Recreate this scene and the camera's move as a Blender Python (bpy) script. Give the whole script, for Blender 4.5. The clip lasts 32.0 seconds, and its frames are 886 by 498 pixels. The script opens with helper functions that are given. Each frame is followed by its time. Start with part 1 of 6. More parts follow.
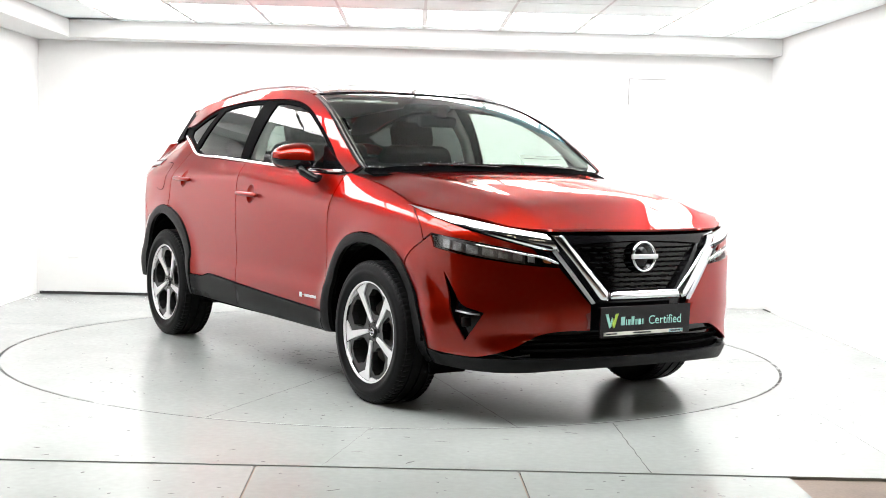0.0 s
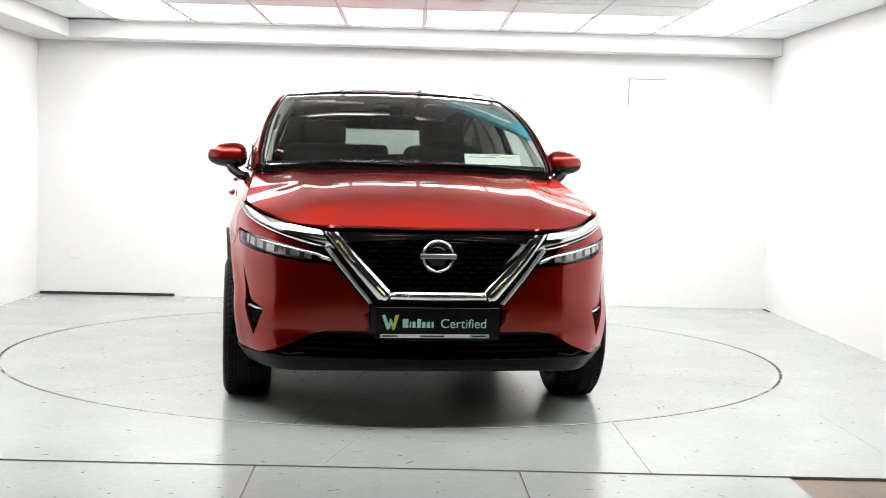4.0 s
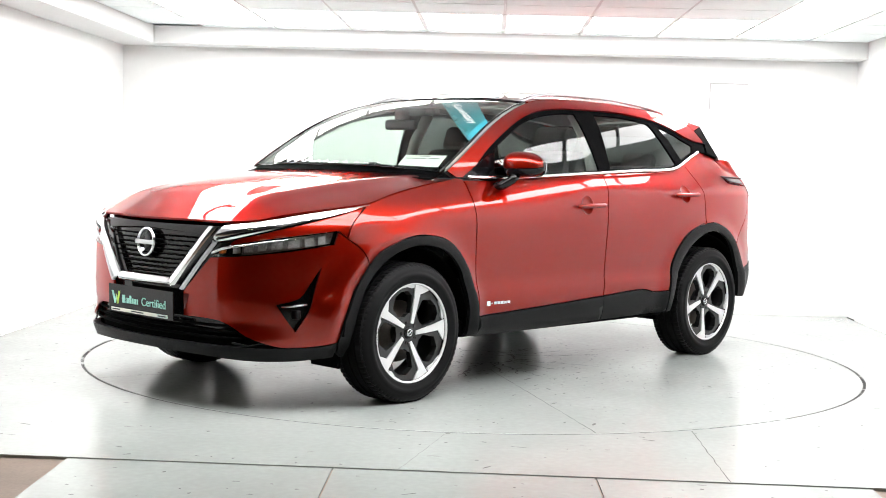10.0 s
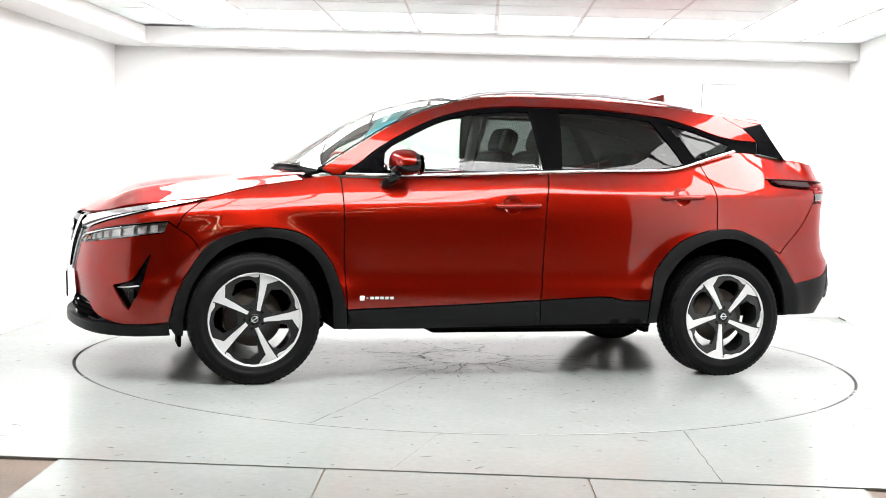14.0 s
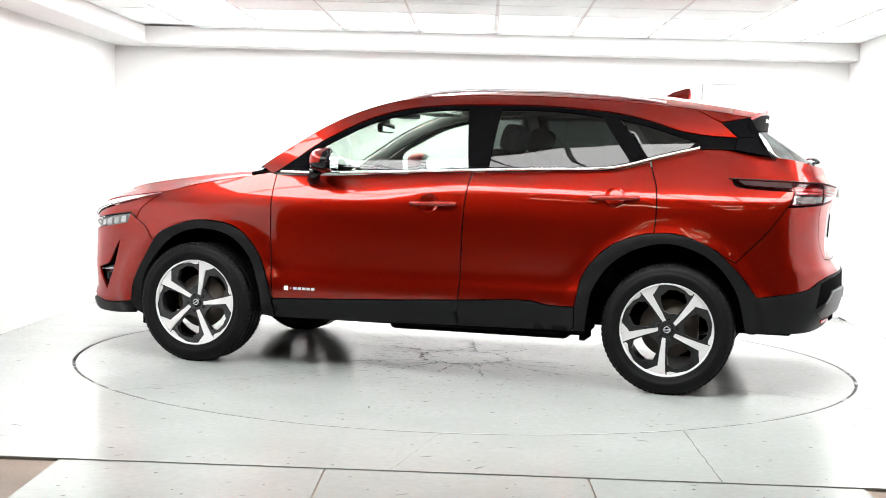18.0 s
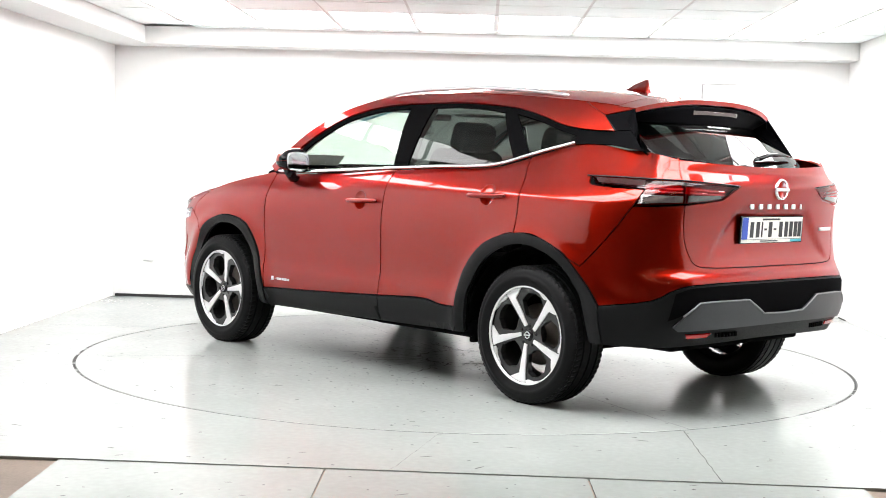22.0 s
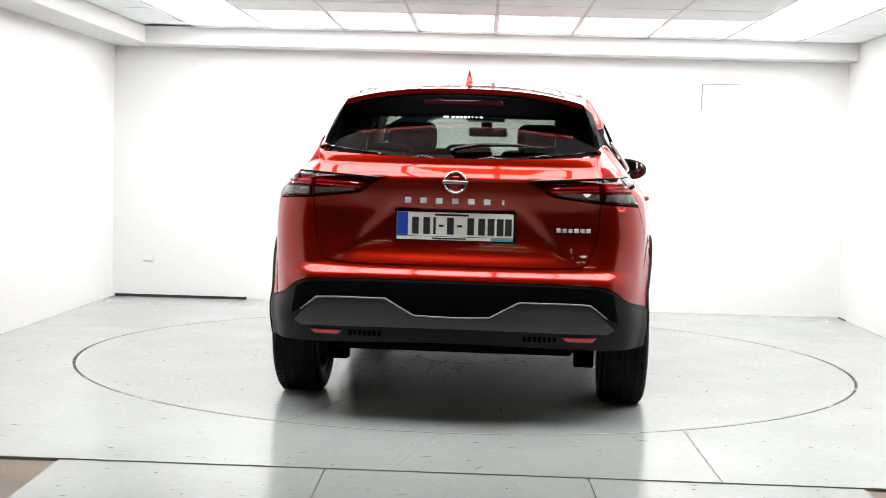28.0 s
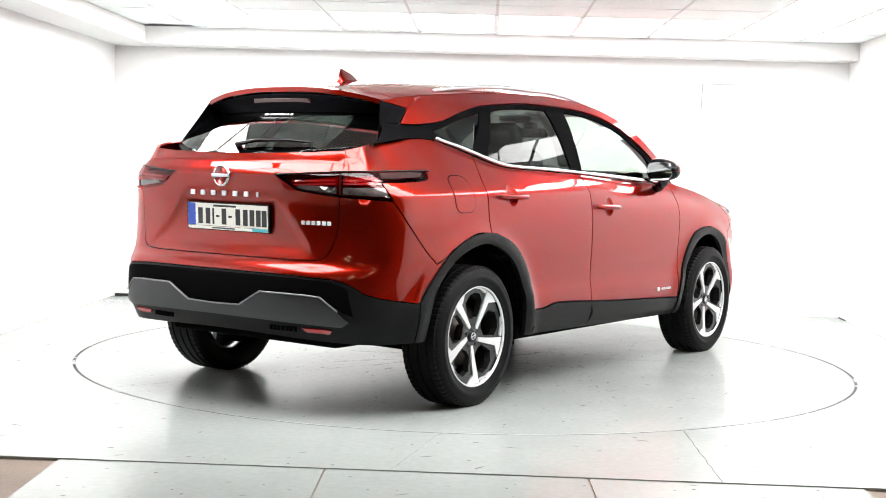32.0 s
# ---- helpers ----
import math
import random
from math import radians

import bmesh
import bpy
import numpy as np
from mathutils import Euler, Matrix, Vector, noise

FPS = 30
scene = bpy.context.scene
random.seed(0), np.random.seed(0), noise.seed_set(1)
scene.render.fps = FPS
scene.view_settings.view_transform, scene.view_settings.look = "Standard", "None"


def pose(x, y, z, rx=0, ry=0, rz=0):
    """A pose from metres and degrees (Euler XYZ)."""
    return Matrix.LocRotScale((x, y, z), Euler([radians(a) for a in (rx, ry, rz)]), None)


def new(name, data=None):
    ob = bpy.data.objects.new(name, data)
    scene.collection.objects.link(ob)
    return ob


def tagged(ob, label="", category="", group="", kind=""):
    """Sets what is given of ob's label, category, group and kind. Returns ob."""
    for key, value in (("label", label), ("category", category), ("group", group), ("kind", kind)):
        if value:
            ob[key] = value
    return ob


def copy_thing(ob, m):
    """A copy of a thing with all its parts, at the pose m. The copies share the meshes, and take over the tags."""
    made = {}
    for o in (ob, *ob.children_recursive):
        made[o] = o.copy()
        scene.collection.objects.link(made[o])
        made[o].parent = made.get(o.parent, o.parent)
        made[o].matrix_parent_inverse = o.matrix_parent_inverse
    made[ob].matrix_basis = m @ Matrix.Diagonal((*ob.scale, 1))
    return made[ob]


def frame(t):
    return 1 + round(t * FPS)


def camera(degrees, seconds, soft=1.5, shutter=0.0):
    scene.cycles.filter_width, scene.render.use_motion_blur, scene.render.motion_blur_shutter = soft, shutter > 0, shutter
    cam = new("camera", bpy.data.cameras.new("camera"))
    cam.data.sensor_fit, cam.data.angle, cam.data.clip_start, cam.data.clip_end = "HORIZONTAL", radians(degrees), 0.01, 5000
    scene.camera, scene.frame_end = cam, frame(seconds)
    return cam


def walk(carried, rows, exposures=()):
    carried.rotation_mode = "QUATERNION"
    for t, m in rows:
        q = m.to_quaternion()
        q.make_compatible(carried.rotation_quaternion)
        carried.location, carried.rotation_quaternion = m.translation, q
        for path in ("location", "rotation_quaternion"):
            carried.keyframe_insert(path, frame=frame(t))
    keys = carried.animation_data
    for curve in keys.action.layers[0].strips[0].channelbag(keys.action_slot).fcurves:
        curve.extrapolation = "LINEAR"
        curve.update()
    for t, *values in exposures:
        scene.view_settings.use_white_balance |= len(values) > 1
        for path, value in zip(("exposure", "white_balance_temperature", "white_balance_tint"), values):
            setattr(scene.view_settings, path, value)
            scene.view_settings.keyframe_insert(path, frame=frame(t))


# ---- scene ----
# The turntable's centre is the origin; the back wall lies towards +y, the camera stands at -y.
cam = camera(37.5, 32.0, soft=0.9, shutter=0.4)
EYE = (0.0, -7.843, 1.148)


def aim(rx, ry, rz):
    return pose(*EYE, rx, ry, rz)


walk(cam, [
    (0.0, aim(86.229, -1.405, -1.967)), (4.5, aim(86.229, -1.405, -1.967)), (7.4, aim(86.229, -1.405, -1.967)),
    (7.6, aim(86.229, -1.405, -1.965)), (7.7, aim(86.229, -1.405, -1.87)), (7.8, aim(86.229, -1.43, -1.10)),
    (7.9, aim(86.229, -1.46, -0.72)), (8.0, aim(86.227, -1.51, 0.45)), (8.1, aim(86.235, -1.554, 1.80)),
    (8.2, aim(86.215, -1.554, 1.86)), (8.5, aim(86.175, -1.554, 1.85)), (9.0, aim(86.255, -1.554, 1.78)),
    (9.5, aim(86.335, -1.554, 1.64)), (10.0, aim(86.35, -1.554, 1.47)), (10.5, aim(86.365, -1.554, 1.39)),
    (11.0, aim(86.375, -1.554, 1.30)), (12.0, aim(86.383, -1.554, 1.19)), (13.0, aim(86.383, -1.554, 1.135)),
    (14.0, aim(86.383, -1.554, 1.13)), (22.0, aim(86.383, -1.554, 1.13)), (32.0, aim(86.383, -1.554, 1.13)),
], exposures=[(0.0, -0.38), (1.5, -0.40), (3.0, -0.58), (4.0, -0.70), (6.5, -0.74), (8.5, -0.42), (10.0, -0.32), (12.0, -0.24), (23.0, -0.28), (25.0, -0.48), (26.5, -0.60), (28.5, -0.72), (30.5, -0.32), (32.0, -0.22)])

# turn of the table about its centre, in degrees: the way the car's nose points
TURN = [(0.0, -59.04), (0.5, -60.7), (1.0, -62.71), (1.5, -65.26), (2.0, -68.41), (2.5, -72.06), (3.0, -75.97), (3.5, -79.94),
        (4.5, -87.85), (5.5, -95.77), (7.0, -107.74), (8.5, -119.67), (10.0, -131.77), (11.5, -144.05), (13.0, -155.75),
        (14.5, -167.1), (16.5, -182.88), (18.0, -194.77), (19.5, -206.64), (21.0, -218.39), (22.5, -230.18), (24.0, -242.06),
        (25.5, -253.84), (27.5, -269.29), (29.0, -281.0), (30.5, -292.64), (32.0, -304.31)]
CAR_AT = (0.036, -0.062)  # middle of the wheelbase in the table's own axes

# ---- light ----
world = bpy.data.worlds.new("world")
scene.world = world
world.use_nodes = True
world.node_tree.nodes["Background"].inputs[0].default_value = (0.6, 0.65, 0.7, 1)
world.node_tree.nodes["Background"].inputs[1].default_value = 0.02

# ---- materials ----


def shader(name, col, rough=0.5, metal=0.0, coat=0.0, spec=0.5, var=0.0, scale=6.0, bump=0.0, bump_scale=200.0, rough_var=0.0):
    """A principled surface with colour variation at two scales, uneven gloss and fine relief."""
    m = bpy.data.materials.new(name)
    m.use_nodes = True
    nt, b = m.node_tree, m.node_tree.nodes["Principled BSDF"]
    b.inputs["Base Color"].default_value = (*col, 1)
    b.inputs["Roughness"].default_value, b.inputs["Metallic"].default_value = rough, metal
    b.inputs["Specular IOR Level"].default_value = spec
    if coat:
        b.inputs["Coat Weight"].default_value, b.inputs["Coat Roughness"].default_value, b.inputs["Coat IOR"].default_value = coat, 0.006, 1.48
    co = nt.nodes.new("ShaderNodeTexCoord")
    if var or rough_var:
        big, fine = nt.nodes.new("ShaderNodeTexNoise"), nt.nodes.new("ShaderNodeTexNoise")
        big.inputs["Scale"].default_value, fine.inputs["Scale"].default_value = scale, scale * 14
        big.inputs["Detail"].default_value, fine.inputs["Detail"].default_value = 5, 3
        mix = nt.nodes.new("ShaderNodeMath")
        mix.operation, mix.inputs[1].default_value = "MULTIPLY_ADD", 0.5
        half = nt.nodes.new("ShaderNodeMath")
        half.operation, half.inputs[1].default_value = "MULTIPLY", 0.5
        for n in (big, fine):
            nt.links.new(co.outputs["Object"], n.inputs["Vector"])
        nt.links.new(fine.outputs["Fac"], half.inputs[0])
        nt.links.new(big.outputs["Fac"], mix.inputs[0])
        nt.links.new(half.outputs[0], mix.inputs[2])
        if var:
            ramp = nt.nodes.new("ShaderNodeMapRange")
            ramp.inputs["From Min"].default_value, ramp.inputs["From Max"].default_value = 0.3, 0.7
            ramp.inputs["To Min"].default_value, ramp.inputs["To Max"].default_value = 1 - var, 1 + var
            tint = nt.nodes.new("ShaderNodeVectorMath")
            tint.operation, tint.inputs[0].default_value = "SCALE", col
            nt.links.new(mix.outputs[0], ramp.inputs["Value"])
            nt.links.new(ramp.outputs[0], tint.inputs["Scale"])
            nt.links.new(tint.outputs[0], b.inputs["Base Color"])
        if rough_var:
            rr = nt.nodes.new("ShaderNodeMapRange")
            rr.inputs["From Min"].default_value, rr.inputs["From Max"].default_value = 0.3, 0.7
            rr.inputs["To Min"].default_value, rr.inputs["To Max"].default_value = max(0.02, rough - rough_var), rough + rough_var
            nt.links.new(mix.outputs[0], rr.inputs["Value"])
            nt.links.new(rr.outputs[0], b.inputs["Roughness"])
    if bump:
        n, bp = nt.nodes.new("ShaderNodeTexNoise"), nt.nodes.new("ShaderNodeBump")
        n.inputs["Scale"].default_value, bp.inputs["Strength"].default_value = bump_scale, bump
        bp.inputs["Distance"].default_value = 0.002
        nt.links.new(co.outputs["Object"], n.inputs["Vector"])
        nt.links.new(n.outputs["Fac"], bp.inputs["Height"])
        nt.links.new(bp.outputs[0], b.inputs["Normal"])
    return m


def glow(name, col, power):
    m = bpy.data.materials.new(name)
    m.use_nodes = True
    b = m.node_tree.nodes["Principled BSDF"]
    b.inputs["Base Color"].default_value = (0.8, 0.8, 0.8, 1)
    b.inputs["Emission Color"].default_value, b.inputs["Emission Strength"].default_value = (*col, 1), power
    return m


def glass(name, tint, f0=0.07):
    """Thin sheet: clear tinted body with a sharp gloss that grows towards grazing angles."""
    m = bpy.data.materials.new(name)
    m.use_nodes = True
    nt = m.node_tree
    nt.nodes.clear()
    out, mix = nt.nodes.new("ShaderNodeOutputMaterial"), nt.nodes.new("ShaderNodeMixShader")
    clear, gloss, lw = nt.nodes.new("ShaderNodeBsdfTransparent"), nt.nodes.new("ShaderNodeBsdfGlossy"), nt.nodes.new("ShaderNodeLayerWeight")
    power, fac = nt.nodes.new("ShaderNodeMath"), nt.nodes.new("ShaderNodeMath")
    clear.inputs[0].default_value, gloss.inputs["Roughness"].default_value, lw.inputs["Blend"].default_value = (*tint, 1), 0.0, 0.5
    power.operation, power.inputs[1].default_value = "POWER", 5.0
    fac.operation, fac.inputs[1].default_value, fac.inputs[2].default_value = "MULTIPLY_ADD", 1 - f0, f0
    nt.links.new(lw.outputs["Facing"], power.inputs[0])
    nt.links.new(power.outputs[0], fac.inputs[0])
    nt.links.new(fac.outputs[0], mix.inputs[0])
    nt.links.new(clear.outputs[0], mix.inputs[1])
    nt.links.new(gloss.outputs[0], mix.inputs[2])
    nt.links.new(mix.outputs[0], out.inputs[0])
    return m


PAINT = shader("red_metallic_paint", (0.238, 0.0070, 0.0021), 0.345, 0.96, coat=1.0, spec=0.0, var=0.06, scale=300)
PAINT.node_tree.nodes["Principled BSDF"].inputs["Specular Tint"].default_value = (1.0, 0.22, 0.16, 1)  # the flakes stay red at a low angle
CLAD = shader("grained_black_plastic", (0.0050, 0.0052, 0.0056), 0.42, spec=0.13, var=0.1, scale=20, bump=0.15, bump_scale=900)
BLACK = shader("gloss_black_plastic", (0.005, 0.005, 0.006), 0.08, spec=0.3)
MATT = shader("matt_black", (0.0022, 0.0022, 0.0025), 0.75, spec=0.02, var=0.1)
CHROME = shader("chrome", (0.82, 0.83, 0.84), 0.09, 1.0)
SATIN = shader("satin_silver", (0.55, 0.56, 0.58), 0.3, 0.9)
SKID = shader("grey_skid_paint", (0.047, 0.049, 0.053), 0.38, 0.5, var=0.08)
RUBBER = shader("tyre_rubber", (0.0045, 0.0045, 0.005), 0.52, spec=0.10, var=0.18, scale=30, bump=0.1, bump_scale=500)
MACHINED = shader("machined_alloy", (0.66, 0.66, 0.67), 0.36, 0.45, coat=0.4, var=0.05, scale=80)
DARKALLOY = shader("dark_grey_alloy_paint", (0.012, 0.0125, 0.0135), 0.35, 0.4, coat=0.5)
IRON = shader("brake_iron", (0.10, 0.085, 0.075), 0.55, 0.5, var=0.2, scale=60)
CLOTH = shader("dark_seat_cloth", (0.004, 0.004, 0.0045), 0.85, spec=0.1, var=0.15, scale=60, bump=0.3, bump_scale=700)
TRIM_LIGHT = shader("light_grey_headlining", (0.42, 0.41, 0.39), 0.85, var=0.05)
DASH = shader("dark_dashboard_plastic", (0.018, 0.018, 0.02), 0.6, var=0.1, bump=0.15)
GLASS = glass("clear_tinted_glass", (0.66, 0.74, 0.69), 0.055)
REARGLASS = glass("tinted_rear_glass", (0.29, 0.335, 0.31), 0.042)
PRIVACY = glass("dark_privacy_glass", (0.08, 0.094, 0.088), 0.037)
QUARTERGLASS = glass("black_quarter_glass", (0.05, 0.058, 0.055), 0.045)
ROOFGLASS = shader("black_roof_glass", (0.004, 0.004, 0.005), 0.03, coat=1.0)
LENS = glass("clear_lamp_lens", (0.93, 0.94, 0.95))
# Strong tone noise in these two silvers paints the sparkle inside the headlamps.
LAMP_SILVER = shader("sparkle_toned_lamp_bowl", (0.34, 0.345, 0.35), 0.22, 0.6, var=0.8, scale=16, bump=0.8, bump_scale=45)
LAMP_CELL = shader("sparkle_toned_lamp_cell", (0.55, 0.555, 0.56), 0.2, 0.5, var=0.7, scale=20, bump=0.8, bump_scale=60)
LAMP_RED = shader("dark_red_lamp_bowl", (0.10, 0.004, 0.006), 0.3, 0.2, var=0.3, scale=80)
AMBER = shader("amber_lamp_plastic", (0.7, 0.16, 0.02), 0.3, coat=0.5)
LENS_RED = glass("red_lamp_lens", (0.62, 0.04, 0.045), 0.04)
RED_PLASTIC = shader("red_reflector_plastic", (0.45, 0.004, 0.005), 0.2, coat=0.4, var=0.15, scale=200)
MIRROR = shader("mirror_glass", (0.85, 0.86, 0.88), 0.02, 1.0)
PAPER = shader("white_paper", (0.85, 0.85, 0.84), 0.8)
TEAL = shader("teal_film", (0.03, 0.28, 0.36), 0.5)
PLATE = shader("white_plate", (0.68, 0.67, 0.62), 0.4, var=0.03, scale=60)
BLUE = shader("blue_band", (0.01, 0.05, 0.35), 0.4)
INK = shader("black_ink", (0.01, 0.01, 0.012), 0.5)
WHITEINK = shader("white_ink", (0.8, 0.82, 0.82), 0.5)
SEAGREEN = shader("pale_green_ink", (0.30, 0.62, 0.55), 0.5)
LIME = shader("lime_ink", (0.45, 0.62, 0.08), 0.5)

WALLWHITE = shader("white_wall_paint", (0.70, 0.70, 0.695), 0.7, var=0.02, scale=1.5, bump=0.05, bump_scale=120)
# White tile; colour leans cyan to cancel red light bounced up from the car.
TILE = shader("bounce_offset_ceiling_tile", (0.87, 0.92, 0.92), 0.8, var=0.04, scale=2, bump=0.1, bump_scale=150)
GRID = shader("white_ceiling_grid", (0.66, 0.66, 0.66), 0.5)
FLOORGREY = shader("grey_floor_paint", (0.308, 0.327, 0.318), 0.20, var=0.05, scale=2.2, rough_var=0.05, bump=0.03, bump_scale=40)
JOINT = shader("dark_joint", (0.015, 0.015, 0.015), 0.8)
SCUFF = shader("dark_scuff", (0.026, 0.025, 0.024), 0.7, var=0.3, scale=40)
BROWN = shader("brown_board", (0.16, 0.115, 0.085), 0.65, var=0.2, scale=5)
CONCRETE = shader("dark_concrete", (0.06, 0.06, 0.06), 0.7, var=0.2, scale=2)
HALLWALL = shader("dark_hall_wall", (0.05, 0.05, 0.055), 0.8, var=0.15, scale=1)
LIGHT = glow("luminous_panel", (1.0, 0.995, 0.988), 16.0)
TUBE = glow("warm_tube", (1.0, 0.86, 0.58), 20.0)

# ---- mesh helpers ----


def part(name, bm, material, parent=None, label=""):
    """Links a bmesh as one mesh object under a thing or a part."""
    me = bpy.data.meshes.new(name)
    bm.to_mesh(me)
    bm.free()
    return link(name, me, material, parent, label)


def link(name, me, material, parent=None, label=""):
    if not me.materials:
        me.materials.append(material)
    ob = new(name, me)
    ob.parent = parent
    if label:
        tagged(ob, label)
    return ob


def cuboid(x0, y0, z0, x1, y1, z1, bevel=0.0, bm=None, m=None):
    bm = bm or bmesh.new()
    r = bmesh.ops.create_cube(bm, size=1)
    for v in r["verts"]:
        v.co = Vector(((x0 + x1) / 2 + v.co.x * (x1 - x0), (y0 + y1) / 2 + v.co.y * (y1 - y0), (z0 + z1) / 2 + v.co.z * (z1 - z0)))
    if bevel:
        es = list({e for v in r["verts"] for e in v.link_edges})
        r = bmesh.ops.bevel(bm, geom=es, offset=bevel, segments=3, affect="EDGES", profile=0.5)
        vs = list({v for f in r["faces"] for v in f.verts})
        if m:
            bmesh.ops.transform(bm, matrix=m, verts=vs)
    elif m:
        bmesh.ops.transform(bm, matrix=m, verts=r["verts"])
    return bm


def smooth(bm):
    for f in bm.faces:
        f.smooth = True
    return bm


def lathe(profile, n=48, bm=None, m=None):
    """Turns (radius, along) pairs about the y axis."""
    bm = bm or bmesh.new()
    rings = [[bm.verts.new((r * math.cos(2 * math.pi * i / n), y, r * math.sin(2 * math.pi * i / n))) for i in range(n)] for r, y in profile]
    for p, q in zip(rings, rings[1:]):
        for i in range(n):
            bm.faces.new((p[i], p[(i + 1) % n], q[(i + 1) % n], q[i])).smooth = True
    if m:
        bmesh.ops.transform(bm, matrix=m, verts=[v for r in rings for v in r])
    return bm


def pipe(path, r, n=8, bm=None, flat=1.0):
    """A closed tube along a path of points; flat squeezes it in height."""
    bm = bm or bmesh.new()
    pts = [Vector(p) for p in path]
    rings = []
    for i, p in enumerate(pts):
        d = (pts[min(i + 1, len(pts) - 1)] - pts[max(i - 1, 0)]).normalized()
        s = d.cross(Vector((0, 0, 1)))
        s = s.normalized() if s.length > 1e-4 else Vector((1, 0, 0))
        u = s.cross(d).normalized()
        rad = r[i] if isinstance(r, (list, tuple)) else r
        rings.append([bm.verts.new(p + s * rad * math.cos(2 * math.pi * k / n) + u * rad * flat * math.sin(2 * math.pi * k / n)) for k in range(n)])
    for p, q in zip(rings, rings[1:]):
        for k in range(n):
            bm.faces.new((p[k], p[(k + 1) % n], q[(k + 1) % n], q[k])).smooth = True
    bm.faces.new(rings[0][::-1])
    bm.faces.new(rings[-1])
    return bm


def curve(pts):
    """A monotone cubic through (x, y) pairs."""
    pts = sorted(pts)
    x, y = np.array([p[0] for p in pts], float), np.array([p[1] for p in pts], float)
    h, s = np.diff(x), np.diff(y) / np.diff(x)
    t = np.empty(len(x))
    t[0], t[-1] = s[0], s[-1]
    w1, w2 = 2 * h[1:] + h[:-1], h[1:] + 2 * h[:-1]
    flat = s[:-1] * s[1:] <= 0
    with np.errstate(divide="ignore", invalid="ignore"):
        t[1:-1] = np.where(flat, 0, (w1 + w2) / (w1 / np.where(flat, 1, s[:-1]) + w2 / np.where(flat, 1, s[1:])))

    def f(q):
        q = np.clip(np.asarray(q, float), x[0], x[-1])
        i = np.clip(np.searchsorted(x, q) - 1, 0, len(x) - 2)
        u = (q - x[i]) / h[i]
        return ((1 + 2 * u) * (1 - u) ** 2 * y[i] + u * (1 - u) ** 2 * h[i] * t[i] + u * u * (3 - 2 * u) * y[i + 1] + u * u * (u - 1) * h[i] * t[i + 1])
    return f


def bend(*pts, n=0):
    """A smooth open line through points, as a dense list."""
    p = np.array(pts, float)
    if len(p) == 2:
        k = max(2, int(np.linalg.norm(p[1] - p[0]) / 0.025) + 1)
        return [tuple(q) for q in p[0] + np.linspace(0, 1, k)[:, None] * (p[1] - p[0])]
    s = np.r_[0, np.cumsum(np.sqrt(np.linalg.norm(np.diff(p, axis=0), axis=1)))]
    m = np.zeros_like(p)
    m[1:-1] = (p[2:] - p[:-2]) / (s[2:] - s[:-2])[:, None]
    m[0], m[-1] = (p[1] - p[0]) / (s[1] - s[0]) * 1.0, (p[-1] - p[-2]) / (s[-1] - s[-2]) * 1.0
    out = []
    for i in range(len(p) - 1):
        h, k = s[i + 1] - s[i], max(2, int(np.linalg.norm(p[i + 1] - p[i]) / 0.02) + 1)
        for u in np.linspace(0, 1, k, endpoint=i == len(p) - 2):
            out.append(tuple((1 + 2 * u) * (1 - u) ** 2 * p[i] + u * (1 - u) ** 2 * h * m[i] + u * u * (3 - 2 * u) * p[i + 1] + u * u * (u - 1) * h * m[i + 1]))
    return out


def ring(*lines):
    """Joins open lines into one closed outline without double points."""
    out = []
    for p in (q for l in lines for q in l):
        if not out or math.dist(p, out[-1]) > 1e-4:
            out.append(p)
    if math.dist(out[0], out[-1]) < 1e-4:
        out.pop()
    return out


def area2(p):
    return sum(a[0] * b[1] - b[0] * a[1] for a, b in zip(p, p[1:] + p[:1])) / 2


def inset(p, d):
    """Moves an outline inwards by d."""
    if area2(p) < 0:
        p = p[::-1]
    out = []
    for i in range(len(p)):
        a, b, c = Vector(p[i - 1]), Vector(p[i]), Vector(p[(i + 1) % len(p)])
        n1, n2 = (b - a).normalized(), (c - b).normalized()
        n = Vector((-n1.y - n2.y, n1.x + n2.x))
        k = max(0.5, n.length / 2)
        n = n.normalized() if n.length > 1e-6 else Vector((-n1.y, n1.x))
        out.append(tuple(b + n * d / k))
    return out


def inside(p, q):
    c = False
    for (x0, y0), (x1, y1) in zip(p, p[1:] + p[:1]):
        if (y0 > q[1]) != (y1 > q[1]) and q[0] < (x1 - x0) * (q[1] - y0) / (y1 - y0) + x0:
            c = not c
    return c


